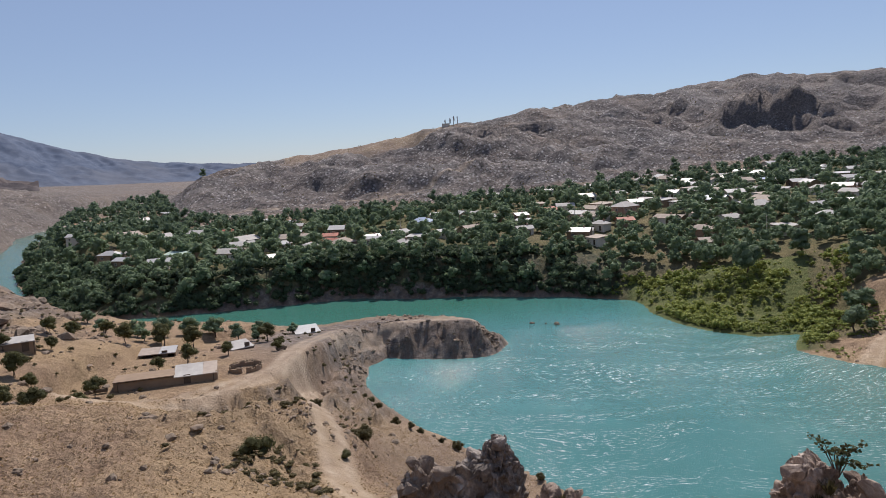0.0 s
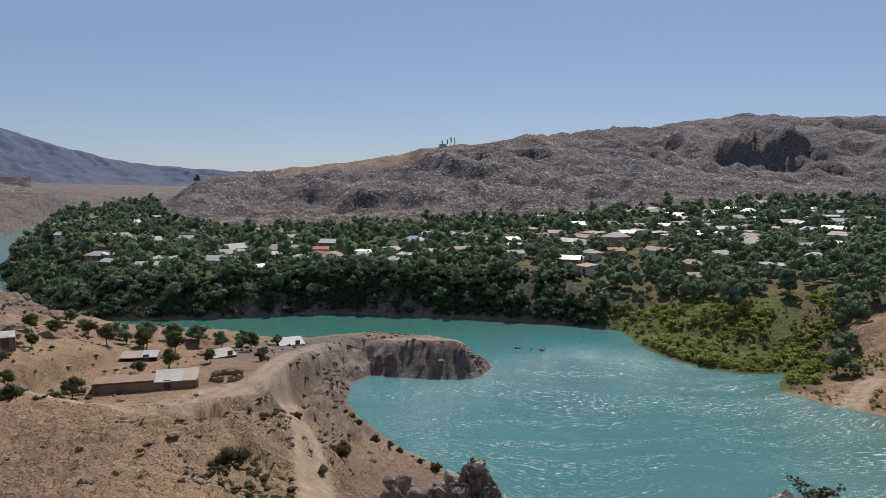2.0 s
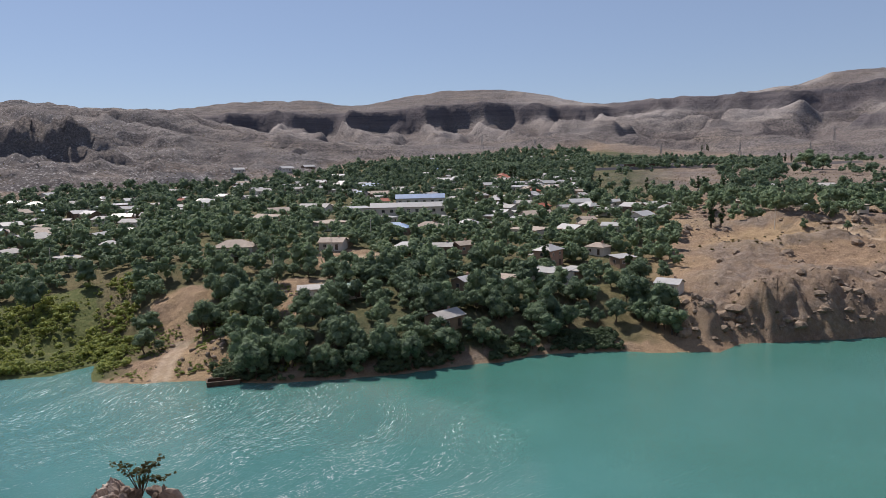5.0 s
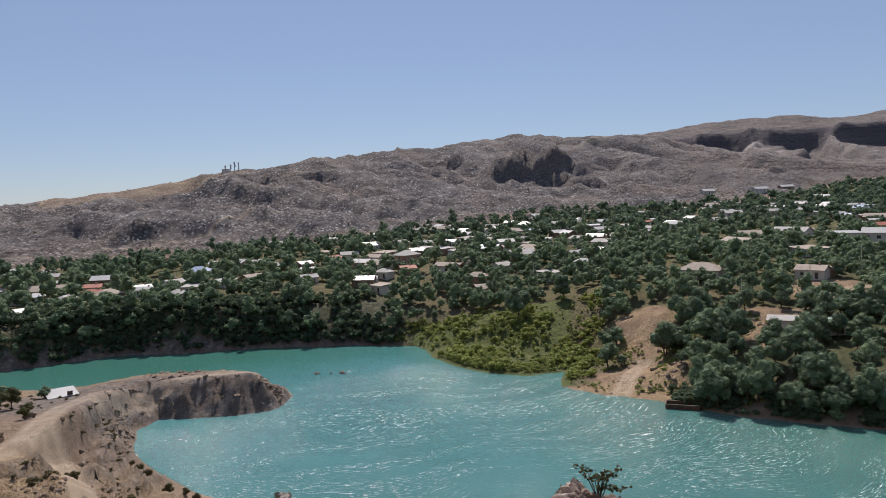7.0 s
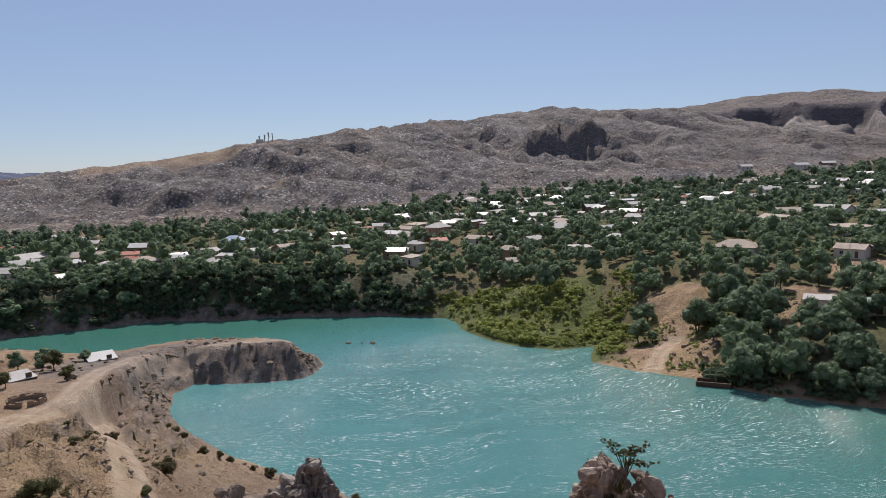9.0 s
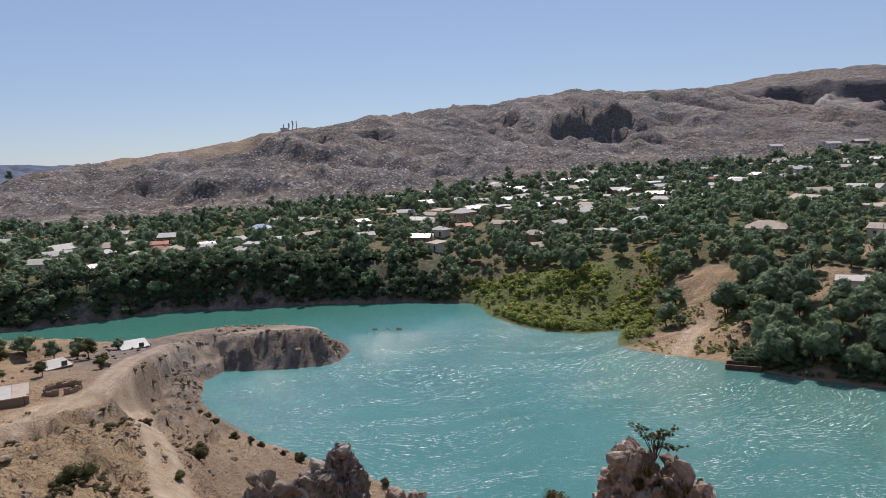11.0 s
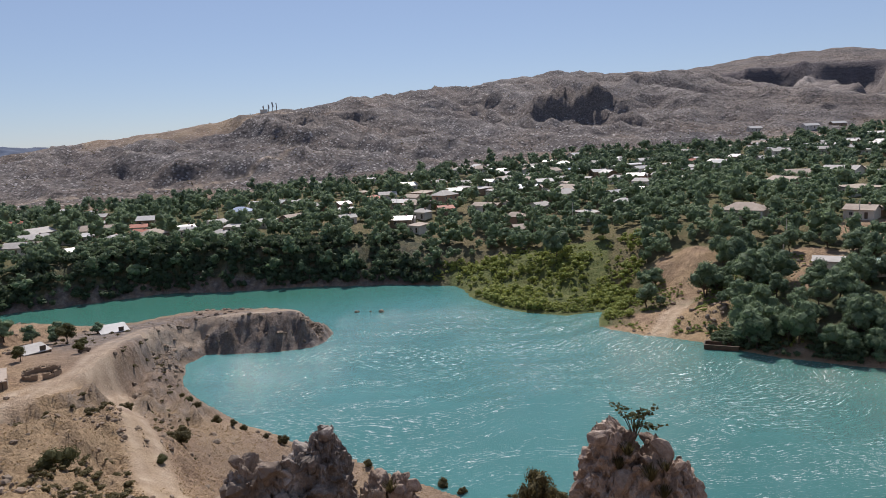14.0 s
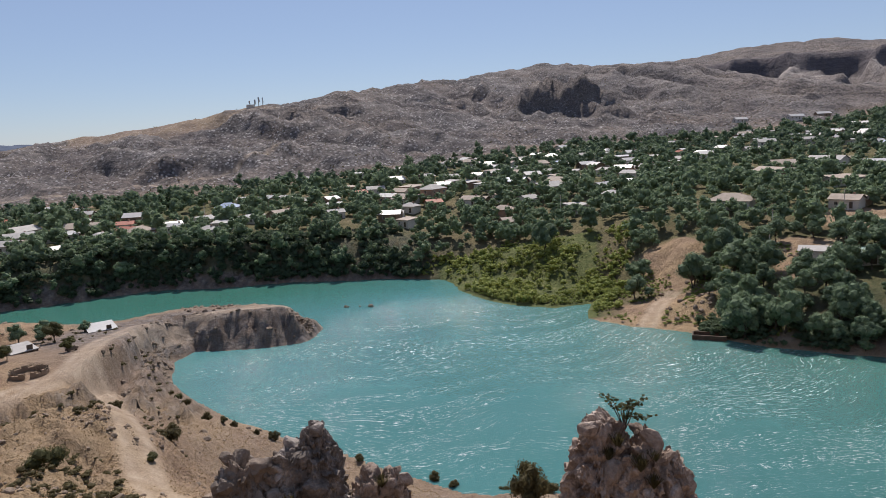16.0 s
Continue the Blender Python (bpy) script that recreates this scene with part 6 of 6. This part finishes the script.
crag([(1.0, 15.95, 43.7, 0.56, 0.6), (0.35, 15.9, 43.25, 0.7, 0.6), (-0.3, 15.95, 43.12, 0.6, 0.55), (-0.85, 15.95, 43.2, 0.52, 0.5), (0.2, 15.2, 42.5, 0.62, 0.45), (-0.65, 15.2, 42.4, 0.55, 0.42)],
     3, CRAG, "jagged grey-brown rock crag jutting over the river")
crag([(2.05, 15.5, 42.72, 0.38, 0.45), (2.68, 15.35, 42.58, 0.33, 0.45)], 5, CRAG_TAN, "low tan rock outcrop beside the dark crag")
crag([(7.5, 14.4, 43.52, 0.6, 0.75), (8.35, 13.9, 43.2, 0.52, 0.7), (8.85, 13.6, 42.75, 0.36, 0.6), (7.9, 13.7, 42.7, 0.7, 0.6)], 9, CRAG_TAN, "tall weathered rock pinnacle with dry tufts and a sapling")
sapling = tagged(new("sapling"), "small leafy green sapling growing on the rock pinnacle", "plant")
g = np.random.default_rng(5)
tips = [(-0.42, 0.05, 0.72), (-0.22, 0.0, 0.66), (0.05, 0.1, 0.35), (0.25, 0.0, 0.58), (0.45, 0.05, 0.5), (0.58, 0.0, 0.62), (0.2, -0.1, 0.1), (0.5, 0.0, 0.02), (0.75, 0.05, 0.0)]
leaves = []
for tx, ty, tz in tips:
    knee = Vector((tx * 0.35, ty, max(tz * 0.3, -0.1)))
    bm = bmesh.new()
    tube(bm, (0.1, 0, -0.45), knee, 0.016, 0.012, 5)
    tube(bm, knee, (tx, ty, tz), 0.012, 0.005, 5)
    part("stem", bm, BARK, sapling)
    for k in range(26):
        c = knee.lerp(Vector((tx, ty, tz)), g.uniform(0.2, 1.05))
        leaves.append((*(c + Vector(g.normal(size=3)) * 0.05), 0.03))
part_mesh("foliage", soup("foliage", leaf_quads(g, leaves, 460, 0.085), 4, LEAF_ORCHARD), None, sapling)
sapling.matrix_basis = pose(7.85, 14.15, 43.42, 0, 0, -30) @ Matrix.Diagonal((0.95, 0.95, 0.75, 1))
bushes[0].put(pose(6.15, 15.6, 40.6, 0, 0, 20) @ Matrix.Diagonal((0.6, 0.6, 0.85, 1)))

boulders = []
BOULDERS = [(-37.9, 58.9, 1.3), (-85, 78, 2.6), (-43.6, 67.7, 1.2), (26, 215, 2.2), (33, 212, 2.4), (30, 213.5, 1.2), (-62, 66, 1.4), (-66, 70, 1.2), (-59, 62, 1.8), (-71, 66, 2.0), (-80, 70, 2.2),
            (-57, 86, 1.0), (-52, 100, 1.6), (-60, 95, 1.2), (44, -12, 1.4), (40, -16, 1.6), (36, -15, 1.8), (33, -14, 1.4), (50, -24, 2.2), (55, -28, 3.0), (62, -30, 2.4), (93, 158, 1.2)]
for k, (x, y, s) in enumerate(BOULDERS):
    if k < 6:
        boulders.append(rock_mesh("boulder", [(0, 0, 0, 0.5, 0.4, 0.33), (0.12, 0.1, -0.05, 0.4, 0.4, 0.3)], 20 + k, 3, STONE, 2))
    ob = tagged(new("boulder", boulders[k % 6]), "weathered grey-brown boulder lying in the river" if y > 200 else "weathered grey-brown boulder on the dry slope", "rock", "boulders")
    ob.matrix_basis = stand(x, y, s, 70 * k) if y < 200 else pose(x, y, 0.1, 0, 0, 70 * k) @ Matrix.Diagonal((s, s, s, 1))


def stones(name, count, az0, az1, r0, r1, seed, s0, s1, clump, label, far_side=False, inland=1e9, power=7):
    g, az, r, x, y, h, cv, d, bey = sample(count, az0, az1, r0, r1, seed)
    ok = (bey == far_side) & (d > 0.5) & (d < inland) & (cv[:, 0] < 0.35) & (cv[:, 1] < 0.5) & (g.random(count) < np.clip((fbm(x / 11, y / 11, 4, seed) - 0.5 + clump) * 5, 0.04, 1))
    x, y, h = x[ok], y[ok], h[ok]
    n = len(x)
    s = s0 + (s1 - s0) * g.random(n) ** power
    f = (1 + 5 ** 0.5) / 2
    ball = np.array([(-1, f, 0), (1, f, 0), (-1, -f, 0), (1, -f, 0), (0, -1, f), (0, 1, f), (0, -1, -f), (0, 1, -f), (f, 0, -1), (f, 0, 1), (-f, 0, -1), (-f, 0, 1)]) / 1.9
    p = ball[None] * (0.75 + 0.5 * g.random((n, 12, 1))) * (0.7 + 0.6 * g.random((n, 1, 3)))
    a = g.random(n) * 6.28
    px = (p[:, :, 0] * np.cos(a)[:, None] - p[:, :, 1] * np.sin(a)[:, None]) * s[:, None] + x[:, None]
    py = (p[:, :, 0] * np.sin(a)[:, None] + p[:, :, 1] * np.cos(a)[:, None]) * s[:, None] + y[:, None]
    pz = p[:, :, 2] * s[:, None] * 0.7 + h[:, None] + s[:, None] * 0.1
    p = np.stack([px, py, pz], -1)
    tri = np.array([(0, 11, 5), (0, 5, 1), (0, 1, 7), (0, 7, 10), (0, 10, 11), (1, 5, 9), (5, 11, 4), (11, 10, 2), (10, 7, 6), (7, 1, 8),
                    (3, 9, 4), (3, 4, 2), (3, 2, 6), (3, 6, 8), (3, 8, 9), (4, 9, 5), (2, 4, 11), (6, 2, 10), (8, 6, 7), (9, 8, 1)])
    me = soup(name, p[:, tri.ravel()].reshape(-1, 3), 3, STONE)
    tagged(new(name, me), label, "stones", kind="stuff")


stones("gully_rubble", 5000, -20, -8, 60, 110, 48, 0.06, 0.45, 0.02, "crumbled rock in the gullied slope face", False, 1e9, 4)
stones("slope_stones", 16000, -58, 12, 24, 240, 41, 0.06, 0.8, 0.04, "loose stones strewn over the dry slope")
stones("road_stones", 11000, -58, -26, 150, 480, 43, 0.25, 2.6, 0.05, "rocks and rubble on the slope below the road")
stones("headland_stones", 6500, 72, 107, 200, 430, 44, 0.25, 2.4, 0.06, "rocks scattered over the bare headland", True)
stones("spit_rubble", 16000, -9, 9, 150, 205, 45, 0.08, 0.7, 0.1, "broken rock on the steep face of the river spit", False, 7.5, 4)
stones("shore_rubble", 9000, 72, 100, 200, 330, 46, 0.4, 2.6, 0.0, "broken rock along the foot of the headland", True, 16, 4)
stones("bank_rocks", 1800, 84, 116, 24, 120, 47, 0.2, 1.3, -0.02, "pale weathered rocks breaking through the near bank", False, 1e9, 4)
stones("landing_stones", 5000, 24, 44, 150, 225, 49, 0.15, 1.0, 0.0, "stones on the bare landing of the far bank", True, 1e9, 4)
stones("bank_stones", 7000, 70, 116, 22, 190, 42, 0.06, 0.7, 0.06, "loose stones on the steep near bank")


def tufts(name, count, az0, az1, r0, r1, seed, label):
    g, az, r, x, y, h, cv, d, bey = sample(count, az0, az1, r0, r1, seed)
    ok = ~bey & (d > 2) & (cv[:, 0] < 0.3)
    x, y, h = x[ok], y[ok], h[ok]
    n = len(x)
    quads = []
    for k in range(2):
        a, s = g.random(n) * 6.28, g.uniform(0.035, 0.1, n)
        ux, uy = np.cos(a) * s, np.sin(a) * s
        lx, ly, top = g.normal(size=n) * 0.08, g.normal(size=n) * 0.08, s * g.uniform(0.9, 1.7, n)
        z = np.zeros(n)
        quads.append(np.stack([np.stack([x - ux * 0.6, y - uy * 0.6, h - 0.03], -1), np.stack([x + ux * 0.6, y + uy * 0.6, h - 0.03], -1),
                               np.stack([x + ux + lx, y + uy + ly, h + top], -1), np.stack([x - ux + lx, y - uy + ly, h + top * 0.8], -1)], 1))
    me = soup(name, np.concatenate(quads).reshape(-1, 3), 4, STRAW)
    tagged(new(name, me), label, "grass", kind="stuff")


tufts("dry_tufts", 30000, -58, 14, 24, 120, 51, "dry straw-coloured grass tufts over the slope")
tufts("bank_tufts", 9000, 72, 116, 22, 110, 52, "dry grass tufts on the near bank")


g = np.random.default_rng(77)
for tx, ty, tz, tw in [(7.55, 13.75, 43.0, 0.34), (7.9, 13.35, 42.55, 0.4), (8.25, 13.35, 42.7, 0.3), (8.1, 13.15, 42.2, 0.3), (7.35, 13.8, 42.7, 0.28), (0.3, 15.0, 42.3, 0.3), (2.35, 15.1, 42.35, 0.3)]:
    blades = []
    for _ in range(130):
        a, lean, hgt = g.random() * 6.28, g.random() ** 0.7 * tw * 0.7, tw * g.uniform(0.3, 0.75)
        ux, uy = -math.sin(a) * 0.007, math.cos(a) * 0.007
        ex, ey = math.cos(a) * lean, math.sin(a) * lean
        blades.append([(-ux, -uy, -0.15), (ux, uy, -0.15), (ex + ux, ey + uy, hgt - 0.05), (ex - ux, ey - uy, hgt - 0.05)])
    tuft = tagged(new("grass_tuft", soup("grass_tuft", np.array(blades).reshape(-1, 3), 4, LEAF_DRY)), "dry brown grass tuft growing on the rock", "grass", "tufts on the rock")
    tuft.matrix_basis = pose(tx, ty, tz)


# ---- masts, pylons, poles and the river cable ----
for k, (dx, dy, mh) in enumerate([(0, 0, 8), (4.5, 2, 10), (9, 0, 9), (-5, 1, 7)]):
    root = tagged(new("radio_mast"), "thin steel radio mast on the hilltop", "mast", "radio masts")
    bm = bmesh.new()
    tube(bm, (0, 0, -1), (0, 0, mh), 0.45, 0.3, 6)
    part("pole", bm, STEEL, root)
    for q in range(3):
        bm = bmesh.new()
        box(bm, 1.6, 0.5, 1.6, 0.5, 0.5 - q * 0.5, mh - 2.2 - q * 1.7)
        part("antenna", bm, ROOFS["white"], root, "white panel antenna")
    root.matrix_basis = stand(16 + dx, 835 + dy, 1, 40 * k)
root = tagged(new("hut"), "small equipment hut below the hilltop masts", "hut")
bm = bmesh.new()
box(bm, 8, 4, 4, 0, 0, -1)
part("wall", bm, WALLS[0], root)
bm = bmesh.new()
box(bm, 8.6, 4.6, 0.3, 0, 0, 3.02)
part("roof", bm, ROOFS["pale"], root)
root.matrix_basis = stand(11, 832, 1)


def pylon_template():
    root = tagged(new("pylon"), "steel lattice power pylon on the far plain", "pylon", "pylons")
    for sx, sy in ((-1, -1), (1, -1), (1, 1), (-1, 1)):
        bm = bmesh.new()
        tube(bm, (sx * 3, sy * 3, -1), (sx * 0.6, sy * 0.6, 22), 0.28, 0.2, 5)
        tube(bm, (sx * 0.6, sy * 0.6, 22), (0, 0, 30), 0.2, 0.12, 5)
        part("leg", bm, STEEL, root)
    for z, half in ((18, 5.5), (22.5, 4.5), (26, 3.2)):
        bm = bmesh.new()
        tube(bm, (-half, 0, z), (half, 0, z), 0.22, 0.22, 5)
        part("crossarm", bm, STEEL, root)
    bm = bmesh.new()
    for z in range(1, 20, 4):
        a, b = 3 - 2.4 * z / 22, 3 - 2.4 * (z + 4) / 22
        for s in (-1, 1):
            tube(bm, (-a, s * a, z), (b, s * b, z + 4), 0.12, 0.12, 4)
            tube(bm, (s * a, -a, z), (s * b, b, z + 4), 0.12, 0.12, 4)
    part("lattice", bm, STEEL, root)
    return root


pylon = Kind(pylon_template)
for x, y in ((1089, 709), (1051, 580), (987, 159), (971, 238), (1288, 174), (849, 298), (1000, 60), (1650, -560)):
    pylon.put(stand(x, y, 0.9, 30))
cable_pole = tagged(new("cable_pole"), "tall dark post holding the river cable", "pole")
bm = bmesh.new()
tube(bm, (0, 0, -1.5), (0, 0, 13), 0.4, 0.3)
part("post", bm, DARK_WOOD, cable_pole)
bm = bmesh.new()
tube(bm, (-4, 2, -1.5), (-4, 2, 3.5), 0.5, 0.5)
part("anchor", bm, DARK_WOOD, cable_pole)
cx, cy = bearing(109.6, 600)
cable_pole.matrix_basis = stand(cx, cy)
cz = height_at(cx, cy) + 3
ex, ey = bearing(127, 430)
cable = tagged(new("cable"), "long dark cable slung across the river", "cable")
bm = bmesh.new()
prev = None
for k in range(21):
    t = k / 20
    p = (cx + (ex - cx) * t, cy + (ey - cy) * t, cz + (height_at(ex, ey) + 3 - cz) * t - 10 * t * (1 - t))
    if prev:
        tube(bm, prev, p, 0.25, 0.25, 5)
    prev = p
part("rope", bm, DARK_WOOD, cable)


def power_pole():
    root = tagged(new("power_pole"), "thin grey village power pole", "pole", "power poles")
    bm = bmesh.new()
    tube(bm, (0, 0, -0.5), (0, 0, 8.5), 0.16, 0.1)
    part("post", bm, WALLS[0], root)
    bm = bmesh.new()
    box(bm, 1.6, 0.12, 0.12, 0, 0, 7.9)
    part("crossarm", bm, DARK_WOOD, root)
    return root


poles = Kind(power_pole)
for x, y in ((134, 160), (150, 178), (180, 182), (210, 190), (235, 170), (120, 262), (60, 320), (-20, 345), (300, 60), (340, 20), (395, 0), (440, -30), (330, 110)):
    poles.put(stand(x, y, 1, 20))
